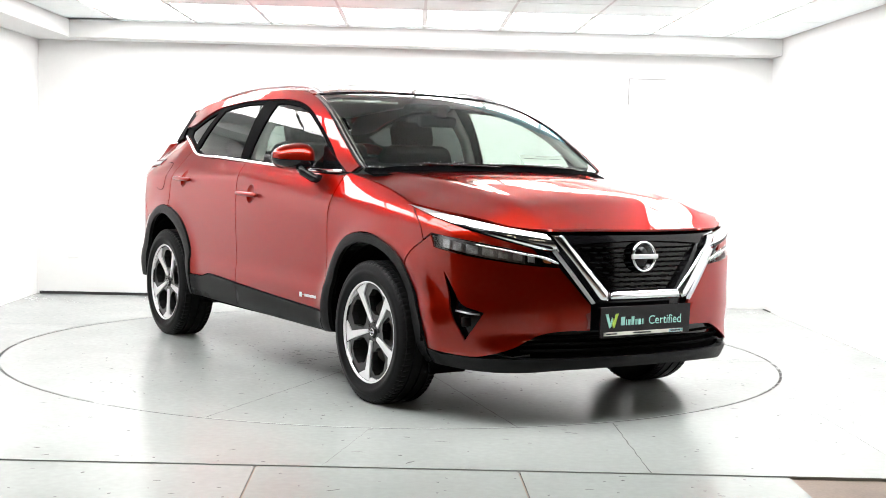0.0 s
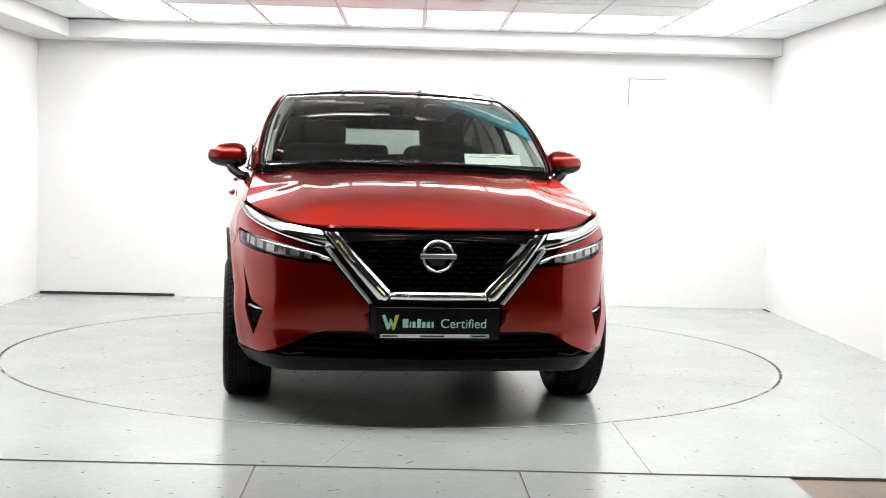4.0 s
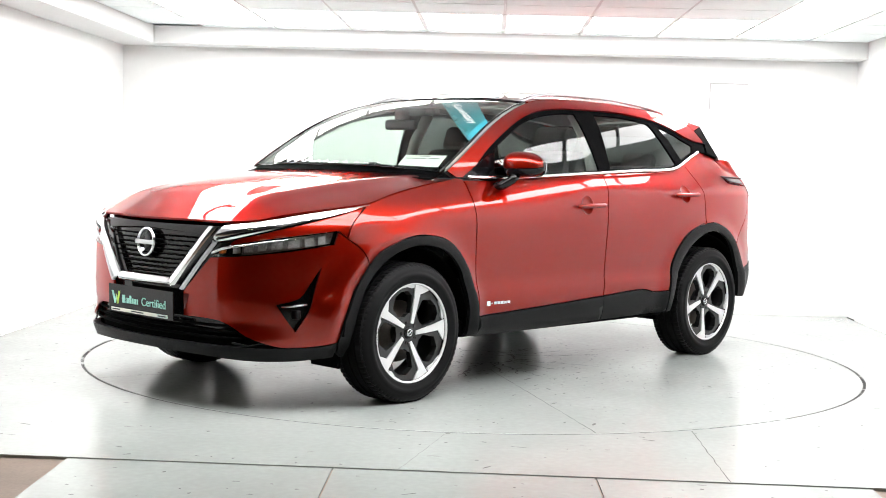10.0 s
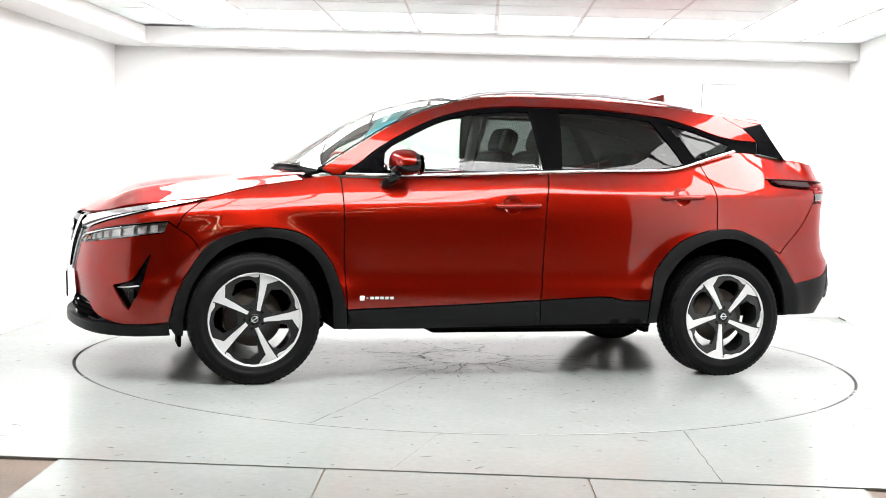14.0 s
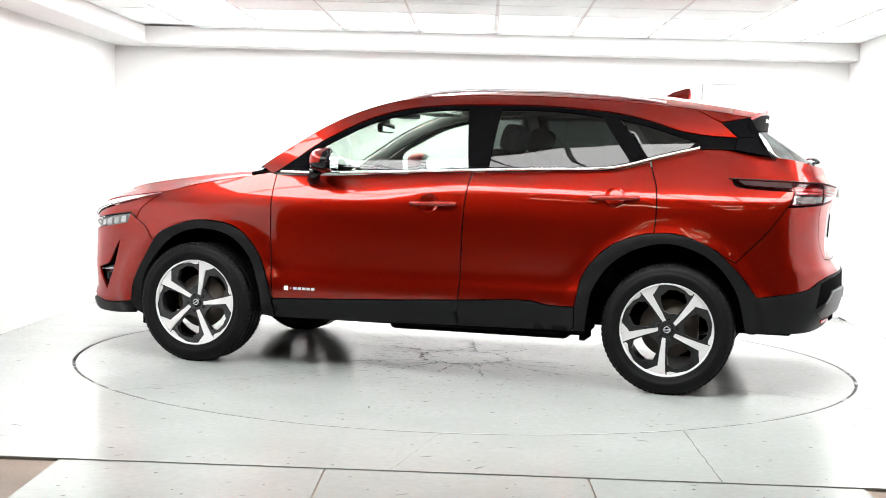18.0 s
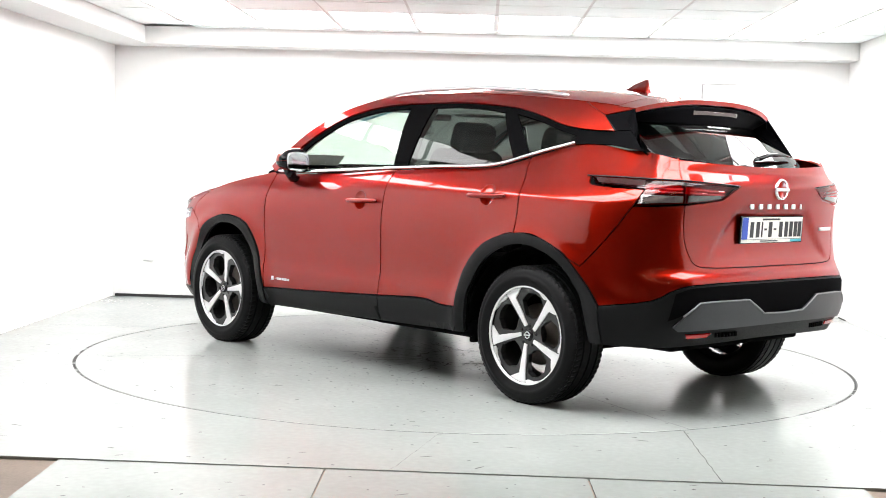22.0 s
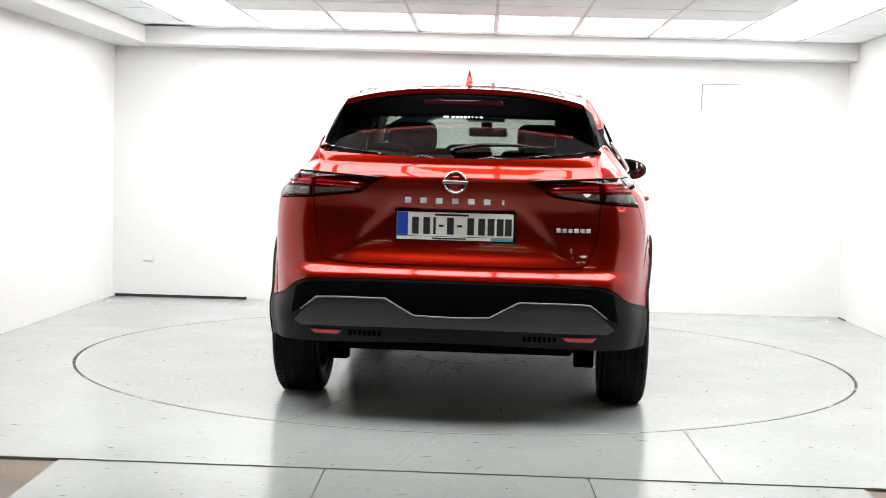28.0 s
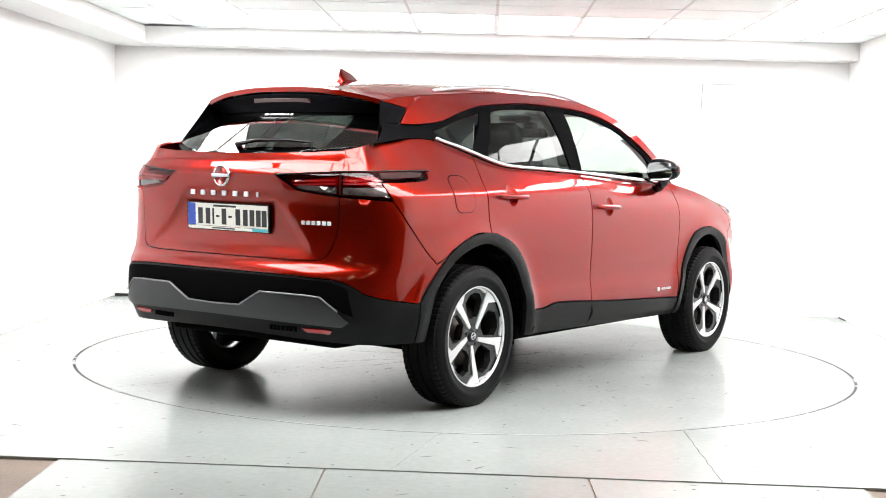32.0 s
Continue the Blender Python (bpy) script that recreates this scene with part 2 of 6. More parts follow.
def panel(name, outline, fn, material, parent, gap=0.002, step=0.035, thick=0.012, label="", holes=(), flip=False, back=False):
    """A curved sheet: an outline in a surface's own coordinates, laid on the surface fn(p, q, lift), with turned-in edges.
    flip mirrors it to the other side of the car."""
    from mathutils.geometry import delaunay_2d_cdt
    outer = inset(outline, gap)
    loops = [outer] + [inset(h, -gap) for h in holes]
    lo, hi = np.min(outer, axis=0), np.max(outer, axis=0)
    verts, edges = [], []
    for l in loops:
        k = len(verts)
        verts += l
        edges += [(k + i, k + (i + 1) % len(l)) for i in range(len(l))]
    safe = inset(outer, step * 0.35)
    for iy, q in enumerate(np.arange(lo[1] + step / 2, hi[1], step)):
        for p in np.arange(lo[0] + step / 2 + (iy % 2) * step / 2, hi[0], step):
            if inside(safe, (p, q)) and not any(inside(inset(h, -step * 0.4), (p, q)) for h in loops[1:]):
                verts.append((p, q))
    v2, _, faces, *_ = delaunay_2d_cdt([Vector(v) for v in verts], edges, [], 0, 1e-6)
    keep = []
    for f in faces:
        c = sum((v2[i] for i in f), Vector((0, 0))) / len(f)
        if inside(outer, c) and not any(inside(h, c) for h in loops[1:]):
            keep.append(list(f))
    P, Q = np.array([v.x for v in v2]), np.array([v.y for v in v2])
    e = 1e-3
    X = fn(P, Q, 0.0)
    N = np.cross(fn(P + e, Q, 0.0) - fn(P - e, Q, 0.0), fn(P, Q + e, 0.0) - fn(P, Q - e, 0.0))
    N /= np.maximum(np.linalg.norm(N, axis=1), 1e-12)[:, None]
    D = (fn(P, Q, 0.01) - X)
    if (N * D).sum() < 0:
        N = -N
    if flip:
        X, N = X * (1, -1, 1), N * (1, -1, 1)
    tri = []
    for f in keep:
        n = np.cross(X[f[1]] - X[f[0]], X[f[2]] - X[f[0]])
        tri.append(f if n @ N[f[0]] > 0 else f[::-1])
    count = {}
    for f in tri:
        for i in range(3):
            count[(f[i], f[(i + 1) % 3])] = 1
    rim = [e for e in count if (e[1], e[0]) not in count]
    used = sorted({i for e in rim for i in e})
    idx = {i: len(X) + k for k, i in enumerate(used)}
    allv = list(X) + [X[i] - N[i] * thick for i in used]
    allf = tri + [[b, a, idx[a], idx[b]] for a, b in rim]
    if back:
        k = len(allv)
        allv += list(X - N * thick)
        allf += [[i + k for i in f[::-1]] for f in tri]
    me = bpy.data.meshes.new(name)
    me.from_pydata([tuple(v) for v in allv], [], allf)
    me.polygons.foreach_set("use_smooth", [True] * len(allf))
    normals = []
    for k, f in enumerate(allf):
        if k < len(tri):
            normals += [tuple(N[i]) for i in f]
        else:
            normals += [tuple(me.polygons[k].normal)] * len(f)
    me.normals_split_custom_set(normals)
    return link(name, me, material, parent, label)


def both(name, outline, fn, material, parent, **kw):
    """The same sheet on the car's left and right side."""
    return [panel(name, outline, fn, material, parent, flip=s, **kw) for s in (False, True)]

# ---- the studio ----
JOINTGREY = shader("grey_shadow_gap", (0.22, 0.22, 0.22), 0.8)
YAW = pose(0, 0, 0, 0, 0, -0.683)
CEIL = 2.212


def slab(name, x0, y0, z0, x1, y1, z1, m, bevel=0.0, parent=None):
    return part(name, cuboid(x0, y0, z0, x1, y1, z1, bevel, m=YAW), m, parent)


for ob in (slab("wall_back", -3.2, 2.9, -0.06, 3.25, 3.1, 2.6, WALLWHITE),
           slab("wall_left", -3.2, -3.0, -0.06, -2.973, 2.9, 2.6, WALLWHITE), slab("wall_right", 3.024, -3.0, -0.06, 3.25, 2.9, 2.6, WALLWHITE),
           slab("beam_back", -2.973, 2.62, 2.07, 3.024, 2.9, CEIL, WALLWHITE, 0.004), slab("beam_left", -2.973, -3.0, 2.07, -2.65, 2.62, CEIL, WALLWHITE, 0.004),
           slab("ceiling", -3.2, -3.0, CEIL + 0.012, 3.25, 3.1, 2.6, TILE)):
    tagged(ob, kind="structure")
TABLE_R = 2.268


def front_line(x):
    """The studio floor's front edge."""
    return -2.994 - 0.0253 * x


def flat(p, q, lift=0.0):
    return np.stack([np.asarray(p, float), np.asarray(q, float), 0 * np.asarray(p) + lift], -1)


def disc_outline(r, n=180):
    return [(r * math.cos(2 * math.pi * i / n), r * math.sin(2 * math.pi * i / n)) for i in range(n)]


floor = panel("floor", [(-3.10, front_line(-3.10)), (3.15, front_line(3.15)), (3.15, 2.96), (-3.10, 2.96)], flat, FLOORGREY, None, gap=0, step=0.8, thick=0.05, holes=[disc_outline(TABLE_R + 0.009)])
tagged(floor, "grey painted studio floor with thin joints and scuffs", kind="structure")
turntable = tagged(new("turntable"), "round grey painted turntable set flush in the floor", "turntable")
def flat_faces(bm):
    for f in bm.faces:
        f.smooth = False
    return bm


part("deck", flat_faces(lathe([(0.0001, 0.0), (TABLE_R - 0.010, 0.0), (TABLE_R - 0.006, -0.004), (TABLE_R - 0.006, -0.05)], 180, m=pose(0, 0, 0, 90, 0, 0))), FLOORGREY, turntable)
tagged(part("turntable_pit", smooth(lathe([(0.0001, 0.0), (TABLE_R + 0.02, 0.0)], 90, m=pose(0, 0, -0.045, 90, 0, 0))), JOINT), kind="structure")
tagged(part("turntable_gap", smooth(lathe([(TABLE_R - 0.0055, 0.0), (TABLE_R + 0.0085, 0.0)], 180, m=pose(0, 0, -0.0012, 90, 0, 0))), JOINT), "dark gap round the turntable", "floor gap", kind="structure")


def strip(pts, w, z, bm=None):
    """A thin flat line along points on the floor; w may vary along it."""
    bm = bm or bmesh.new()
    rows = []
    for i, p in enumerate(pts):
        a, b = Vector(pts[max(i - 1, 0)]), Vector(pts[min(i + 1, len(pts) - 1)])
        d = (b - a).normalized()
        n = Vector((-d.y, d.x)) * (w[i] if isinstance(w, list) else w) / 2
        rows.append((bm.verts.new((p[0] + n.x, p[1] + n.y, z)), bm.verts.new((p[0] - n.x, p[1] - n.y, z))))
    for (a, b), (c, d) in zip(rows, rows[1:]):
        bm.faces.new((a, b, d, c))
    bmesh.ops.recalc_face_normals(bm, faces=bm.faces[:])
    for f in bm.faces:
        if f.normal.z < 0:
            f.normal_flip()
    return bm


def ragged(p, q, n, amp, seed, w0, w1):
    """A slightly wandering line of uneven width."""
    r = random.Random(seed)
    a, b = Vector(p), Vector(q)
    d = (b - a).normalized()
    nrm = Vector((-d.y, d.x))
    pts = [tuple(a.lerp(b, i / n) + nrm * r.uniform(-amp, amp)) for i in range(n + 1)]
    return pts, [r.uniform(w0, w1) for _ in pts]


for k, (p, q) in enumerate([((0.30, 0.42), (1.26, 1.87)), ((0.35, -0.11), (2.16, -0.66)), ((-0.35, 0.11), (-2.16, 0.66)), ((0.36, -0.43), (1.38, -1.79))]):
    part("joint", strip(*ragged(p, q, 40, 0.003, k, 0.002, 0.0065), 0.0015), SCUFF, turntable)
r = random.Random(3)
circle = [((0.26 + r.uniform(-0.025, 0.025)) * math.cos(t), (0.26 + r.uniform(-0.025, 0.025)) * math.sin(t)) for t in np.linspace(0, 2 * math.pi, 60)]
part("hub_crack", strip(circle, [r.choice((0.003, 0.005, 0.009, 0.015, 0.026)) for _ in circle], 0.002), JOINT, turntable, "ragged dark crack round the hub")
for k in range(20):
    t = r.uniform(0, 6.28)
    a = (0.25 * math.cos(t), 0.25 * math.sin(t))
    t2, l = t + r.uniform(-0.5, 0.5), r.uniform(0.2, 0.6)
    part("hub_crack", strip(*ragged(a, (a[0] + l * math.cos(t2), a[1] + l * math.sin(t2)), 14, 0.018, 20 + k, 0.001, 0.012), 0.002), JOINT, turntable)

r = random.Random(8)
bridges = bmesh.new()
for k in range(46):
    t, l = r.uniform(0, 2 * math.pi), r.choice((0.012, 0.02, 0.03, 0.05, 0.09)) / TABLE_R
    arc = [(TABLE_R * math.cos(t + l * i / 4), TABLE_R * math.sin(t + l * i / 4)) for i in range(5)]
    strip(arc, [0.006, 0.018, 0.019, 0.018, 0.006], 0.0012, bridges)
tagged(part("bridged_paint", bridges, FLOORGREY, turntable, "grey paint bridging the gap in places"), kind="stuff")


def flecks(seed, n, place, z, bm=None, size=1.0):
    """Small chips and scuffs in the floor paint."""
    r, bm = random.Random(seed), bm or bmesh.new()
    for _ in range(n):
        x, y = place(r)
        a, l, w = r.gauss(0, 0.5), r.choice((0.004, 0.006, 0.008, 0.008, 0.012, 0.016, 0.03)) * r.uniform(0.6, 1.3) * size, r.uniform(0.003, 0.008) * size
        m = r.randint(5, 8)
        vs = [bm.verts.new((x + l * math.cos(2 * math.pi * i / m) * r.uniform(0.6, 1.2) * math.cos(a) - w * math.sin(2 * math.pi * i / m) * math.sin(a), y + l * math.cos(2 * math.pi * i / m) * math.sin(a) + w * math.sin(2 * math.pi * i / m) * r.uniform(0.6, 1.2) * math.cos(a), z)) for i in range(m)]
        f = bm.faces.new(vs)
        f.normal_update()
        if f.normal.z < 0:
            f.normal_flip()
    return bm


def on_disc(r):
    while True:
        x, y = r.uniform(-2.2, 2.2), r.uniform(-2.2, 2.2)
        if x * x + y * y < 4.7 and r.random() < (0.9 if x * x + y * y < 1.2 else 0.45):
            return x, y


def off_disc(r):
    while True:
        x, y = r.uniform(-2.9, 2.95), r.uniform(-2.95, 2.8)
        if x * x + y * y > 5.3:
            return x, y


tagged(part("chipped_paint", flecks(11, 620, on_disc, 0.0018, flecks(14, 300, lambda r: (r.gauss(0, 0.55), r.gauss(0, 0.55)), 0.0018, flecks(15, 60, lambda r: (r.gauss(0, 0.42), r.gauss(0, 0.42)), 0.0022, size=1.9))), SCUFF, turntable, "dark chips and scuffs in the paint"), kind="stuff")
tagged(part("chipped_paint", flecks(12, 330, off_disc, 0.0018), SCUFF), "dark chips and scuffs in the floor paint", "scuffs", kind="stuff")
for k, (p, q, w) in enumerate([((0.991, -2.075), (0.978, -3.017), 0.006), ((-2.918, 0.953), (-2.036, 0.991), 0.007), ((1.36, 1.714), (1.557, 1.657), 0.012), ((2.02, -1.75), (2.02, -2.70), 0.003), ((-0.10, -2.30), (-0.26, -2.98), 0.002),
                               ((-2.5, -2.55), (-1.9, -2.45), 0.002), ((-2.4, -2.62), (-1.95, -2.58), 0.002), ((2.40, 0.35), (3.0, 0.33), 0.002)]):
    tagged(part("floor_joint", strip(*ragged(p, q, 20, 0.003, 50 + k, w * 0.4, w), 0.0015), SCUFF), kind="structure")
tagged(part("skirting_gap", cuboid(-2.95, 2.888, 0.0, -1.85, 2.899, 0.022, m=YAW), JOINT), kind="structure")
tagged(part("skirting_gap", cuboid(3.017, 2.66, 0.0, 3.0235, 2.86, 0.008, m=YAW), JOINT), kind="structure")
# access hatch outline and socket on the back wall
for x0, z0, x1, z1 in ((1.842, 1.871, 2.150, 1.878), (1.842, 1.66, 1.848, 1.871)):
    tagged(part("hatch_gap", cuboid(x0, 2.8885, z0, x1, 2.8996, z1, m=YAW), JOINTGREY), kind="structure")
tagged(part("wall_hatch", cuboid(1.85, 2.893, 1.62, 2.146, 2.8995, 1.869, 0.002, m=YAW), WALLWHITE), "white flush access hatch in the wall", "hatch")
tagged(part("wall_socket", cuboid(-2.72, 2.888, 0.30, -2.63, 2.8995, 0.39, 0.004, m=YAW), WALLWHITE), "white double socket plate on the wall", "socket")

# boards in front of the studio floor, with brown floor beside them
for k, (x0, x1) in enumerate(((-1.53, -0.514), (-0.506, 0.476), (0.484, 1.50))):
    bm = bmesh.new()
    vs = [bm.verts.new(p) for p in ((x0 + 0.03 * (x0 < -1), -4.6, -0.004), (x1 - 0.03 * (x1 > 1), -4.6, -0.004), (x1, front_line(x1) - 0.006, -0.004), (x0, front_line(x0) - 0.006, -0.004))]
    f = bm.faces.new(vs)
    e = bmesh.ops.extrude_face_region(bm, geom=[f])
    bmesh.ops.translate(bm, verts=[v for v in e["geom"] if isinstance(v, bmesh.types.BMVert)], vec=(0, 0, -0.03))
    bmesh.ops.recalc_face_normals(bm, faces=bm.faces[:])
    tagged(part("ramp_board", bm, FLOORGREY), "grey painted board before the studio floor", "floor board", "boards before the studio floor")
tagged(part("ramp_chips", flecks(13, 60, lambda r: (r.uniform(-1.45, 1.45), r.uniform(-3.7, -3.06)), -0.0022), SCUFF), "dark chips in the board paint", "scuffs", kind="stuff")
tagged(part("ground", cuboid(-9, -19, -0.3, 9, 6, -0.052), CONCRETE), kind="structure")
tagged(part("floor_brown", cuboid(-9, -5.2, -0.05, 9, -2.86, -0.012), BROWN), kind="structure")
tagged(part("floor_hall", cuboid(-9, -19, -0.05, 9, -5.2, -0.014), CONCRETE), kind="structure")
# the dark hall behind the camera
for ob in (part("hall_wall_left", cuboid(-9.2, -19, -0.05, -9, -2.8, 5), HALLWALL), part("hall_wall_right", cuboid(9, -19, -0.05, 9.2, -2.8, 5), HALLWALL),
           part("hall_wall_back", cuboid(-9.2, -19.2, -0.05, 9.2, -19, 5), HALLWALL), part("hall_ceiling", cuboid(-9.2, -19.2, 5, 9.2, -2.8, 5.2), HALLWALL),
           part("hall_wall_front_left", cuboid(-9.2, -3.0, -0.05, -3.24, -2.8, 5), HALLWALL), part("hall_wall_front_right", cuboid(3.29, -3.0, -0.05, 9.2, -2.8, 5), HALLWALL), part("hall_wall_front_top", cuboid(-3.24, -3.0, 2.62, 3.29, -2.8, 5), HALLWALL)):
    tagged(ob, kind="structure")
for y in (-9.0, -12.0, -15.0):
    for x in (-4.5, 0.0, 4.5):
        light = tagged(new("strip_light"), "warm white strip light hung in the hall", "strip light", "hall strip lights")
        part("tube", cuboid(x - 0.9, y - 0.05, 4.2, x + 0.9, y + 0.05, 4.26, 0.01), TUBE, light)
        for dx in (-0.6, 0.6):
            part("hanger", cuboid(x + dx - 0.006, y - 0.006, 4.255, x + dx + 0.006, y + 0.006, 5.0), SATIN, light)

# suspended ceiling: glowing panels round all four sides, plain tiles between and around them
XS = [-2.25 + 0.6 * i for i in range(9)]
YB = [2.42, 1.34]
lit = [(XS[i], YB[1], XS[i + 1], YB[0]) for i in range(8)]
rows_y = [1.34 - 0.6 * j for j in range(8)]
lit += [(x, rows_y[j + 1], x + 0.6, rows_y[j]) for x in (XS[0], XS[7]) for j in range(7)]
lit += [(XS[i], rows_y[j + 1], XS[i + 1], rows_y[j]) for i in range(1, 7) for j in (5, 6)]
dull = [(XS[i], rows_y[j + 1], XS[i + 1], rows_y[j]) for i in range(1, 7) for j in range(5)]
for x0, y0, x1, y1 in lit:
    tagged(part("ceiling_light", cuboid(x0 + 0.022, y0 + 0.022, CEIL - 0.006, x1 - 0.022, y1 - 0.022, CEIL + 0.008, m=YAW), LIGHT), "glowing white ceiling light panel", "ceiling light", "ceiling light panels")
bm = bmesh.new()
for x0, y0, x1, y1 in dull + [(-2.65, y1, -2.25, y0) for y0, y1 in zip([2.42, 1.34] + rows_y[1:], [1.34] + rows_y[1:])] + [(2.55, y1, 3.02, y0) for y0, y1 in zip([2.62, 2.02, 1.42] + rows_y[2:], [2.02, 1.42] + rows_y[2:])] + [(x, 2.42, x + 0.6, 2.62) for x in XS[:-1]]:
    cuboid(x0 + 0.010, y0 + 0.010, CEIL - 0.008, x1 - 0.010, y1 - 0.010, CEIL + 0.010, bm=bm, m=YAW)
tagged(part("ceiling_tiles", bm, TILE), kind="structure")
bm = bmesh.new()
for x in XS:
    cuboid(x - 0.021, -2.9, CEIL - 0.004, x + 0.021, 2.42, CEIL + 0.010, bm=bm, m=YAW)
for y in [2.42] + rows_y:
    cuboid(-2.65, y - 0.021, CEIL - 0.0055, 3.02, y + 0.021, CEIL + 0.010, bm=bm, m=YAW)
tagged(part("ceiling_grid", bm, GRID), kind="structure")

# ---- the car's surfaces: x forward, y to its left, z up, origin on the ground amid the wheels ----
PLAN = [(2.268, 0), (2.264, 0.12), (2.25, 0.27), (2.219, 0.43), (2.168, 0.58), (2.085, 0.705), (1.955, 0.795), (1.765, 0.852), (1.5, 0.876), (1.2, 0.886),
        (0.8, 0.892), (0.3, 0.894), (-0.3, 0.896), (-0.8, 0.897), (-1.2, 0.897), (-1.5, 0.888), (-1.72, 0.868), (-1.88, 0.835), (-2.0, 0.775),
        (-2.075, 0.68), (-2.12, 0.53), (-2.148, 0.35), (-2.16, 0.15), (-2.162, 0)]


def plan_table():
    p = np.array(PLAN)
    full = np.vstack([p[1:][::-1] * (1, -1), p])
    s = np.r_[0, np.cumsum(np.linalg.norm(np.diff(full, axis=0), axis=1))]
    t = np.gradient(full, s, axis=0)
    a, out = s - s[len(p) - 1], []
    grid = np.arange(0, a[-1], 0.004)
    for c in (0, 1):
        i = np.clip(np.searchsorted(a, grid) - 1, 0, len(a) - 2)
        h = a[i + 1] - a[i]
        u = (grid - a[i]) / h
        out.append((1 + 2 * u) * (1 - u) ** 2 * full[i, c] + u * (1 - u) ** 2 * h * t[i, c] + u * u * (3 - 2 * u) * full[i + 1, c] + u * u * (u - 1) * h * t[i + 1, c])
    x, y = out
    k = np.ones(25) / 25
    x = np.convolve(np.r_[x[12:0:-1], x, x[-2:-14:-1]], k, "valid")
    y = np.convolve(np.r_[-y[12:0:-1], y, -y[-2:-14:-1]], k, "valid")
    tx, ty = np.gradient(x), np.gradient(y)
    l = np.hypot(tx, ty)
    nx, ny = ty / l, -tx / l
    return grid, x, y, nx, ny


PA, PX, PY, PNX, PNY = plan_table()
A_END = PA[-1]
D_SIDE = curve([(0.2, -0.10), (0.26, -0.06), (0.31, -0.02), (0.38, -0.003), (0.45, 0.004), (0.505, 0.003), (0.52, 0.001), (0.54, -0.003), (0.57, -0.005), (0.65, -0.002), (0.75, 0.003), (0.86, 0.006), (0.93, 0.002), (1.0, -0.005), (1.3, -0.016)])
D_FRONT = curve([(0.15, -0.09), (0.22, -0.03), (0.27, 0.0), (0.33, -0.005), (0.40, -0.026), (0.47, -0.018), (0.55, -0.012), (0.66, -0.015), (0.76, -0.022), (0.84, -0.034), (0.90, -0.068), (0.96, -0.115)])
D_REAR = curve([(0.28, -0.09), (0.34, -0.05), (0.39, -0.015), (0.46, 0.022), (0.56, 0.034), (0.63, 0.033), (0.655, 0.027), (0.70, -0.006), (0.75, -0.02), (0.85, -0.035), (0.95, -0.03), (1.03, -0.010), (1.07, -0.003), (1.083, -0.001), (1.096, -0.004), (1.12, -0.023), (1.14, -0.042), (1.155, -0.053), (1.175, -0.059), (1.195, -0.066), (1.25, -0.105), (1.35, -0.20)])
Z_SHOULDER = curve([(-2.2, 1.03), (-1.6, 1.012), (-0.9, 1.015), (-0.26, 1.034), (0.31, 0.985), (0.89, 0.952), (1.39, 0.925), (1.75, 0.882), (2.1, 0.81)])
W_SHOULDER = curve([(-2.2, 0.012), (-0.9, 0.012), (-0.3, 0.018), (0.3, 0.03), (0.9, 0.034)])
K_SHOULDER = curve([(-2.2, 1.1), (-1.9, 1.1), (-1.76, 0.96), (-1.6, 0.85), (-1.45, 0.76), (-1.2, 0.72), (-0.8, 0.64), (-0.3, 0.76), (0.3, 0.66), (0.9, 0.70), (1.25, 0.85), (1.6, 0.95), (2.1, 1.0)])
FLARE_F, FLARE_R = (1.345, 0.34), (-1.325, 0.345)


def skin(a, z, lift=0.0):
    """The body below the windows: a runs along the outline from the front's middle, positive to the left."""
    a, z = np.asarray(a, float), np.asarray(z, float)
    s, b = np.sign(a) + (a == 0), np.minimum(np.abs(a), A_END - 1e-6)
    x, y, nx, ny = (np.interp(b, PA, c) for c in (PX, PY, PNX, PNY))
    l = np.hypot(nx, ny)
    nx, ny = nx / l, ny / l
    over = z - Z_SHOULDER(x) - 0.010
    w = W_SHOULDER(x)
    ramp = w * np.logaddexp(0, over / w) * K_SHOULDER(x)
    side = D_SIDE(z) - np.minimum(ramp, 0.25)
    for cx, cz in (FLARE_F, FLARE_R):
        r = np.hypot((x - cx) * 0.97, np.maximum(z - cz, 0))
        side = side + 0.020 * np.exp(-((r - 0.455) / 0.06) ** 2) * (z < 1.1)
    end = np.where(nx > 0, D_FRONT(z), D_REAR(z))
    d = side * ny ** 2 + end * nx ** 2 + lift
    return np.stack([x + nx * d, s * (y + ny * d), z + 0 * d], -1)


def ax(x):
    """Place along the outline of a point of the side."""
    return float(np.interp(-x, -PX, PA))


TUMBLE = curve([(1.02, 0.010), (1.12, 0.0), (1.25, -0.045), (1.40, -0.118), (1.50, -0.19), (1.56, -0.255), (1.6, -0.32)])
G_WIDTH = curve([(-1.95, 0.655), (-1.8, 0.685), (-1.6, 0.725), (-1.3, 0.782), (-0.9, 0.826), (-0.2, 0.842), (0.3, 0.84), (0.6, 0.825), (0.9, 0.79), (1.05, 0.765)])


def house(x, z, lift=0.0):
    """The side of the cabin, by x and height."""
    x, z = np.asarray(x, float), np.asarray(z, float)
    return np.stack([x + 0 * z, G_WIDTH(x) + TUMBLE(z) + lift, z + 0 * x + lift * 0.35], -1)


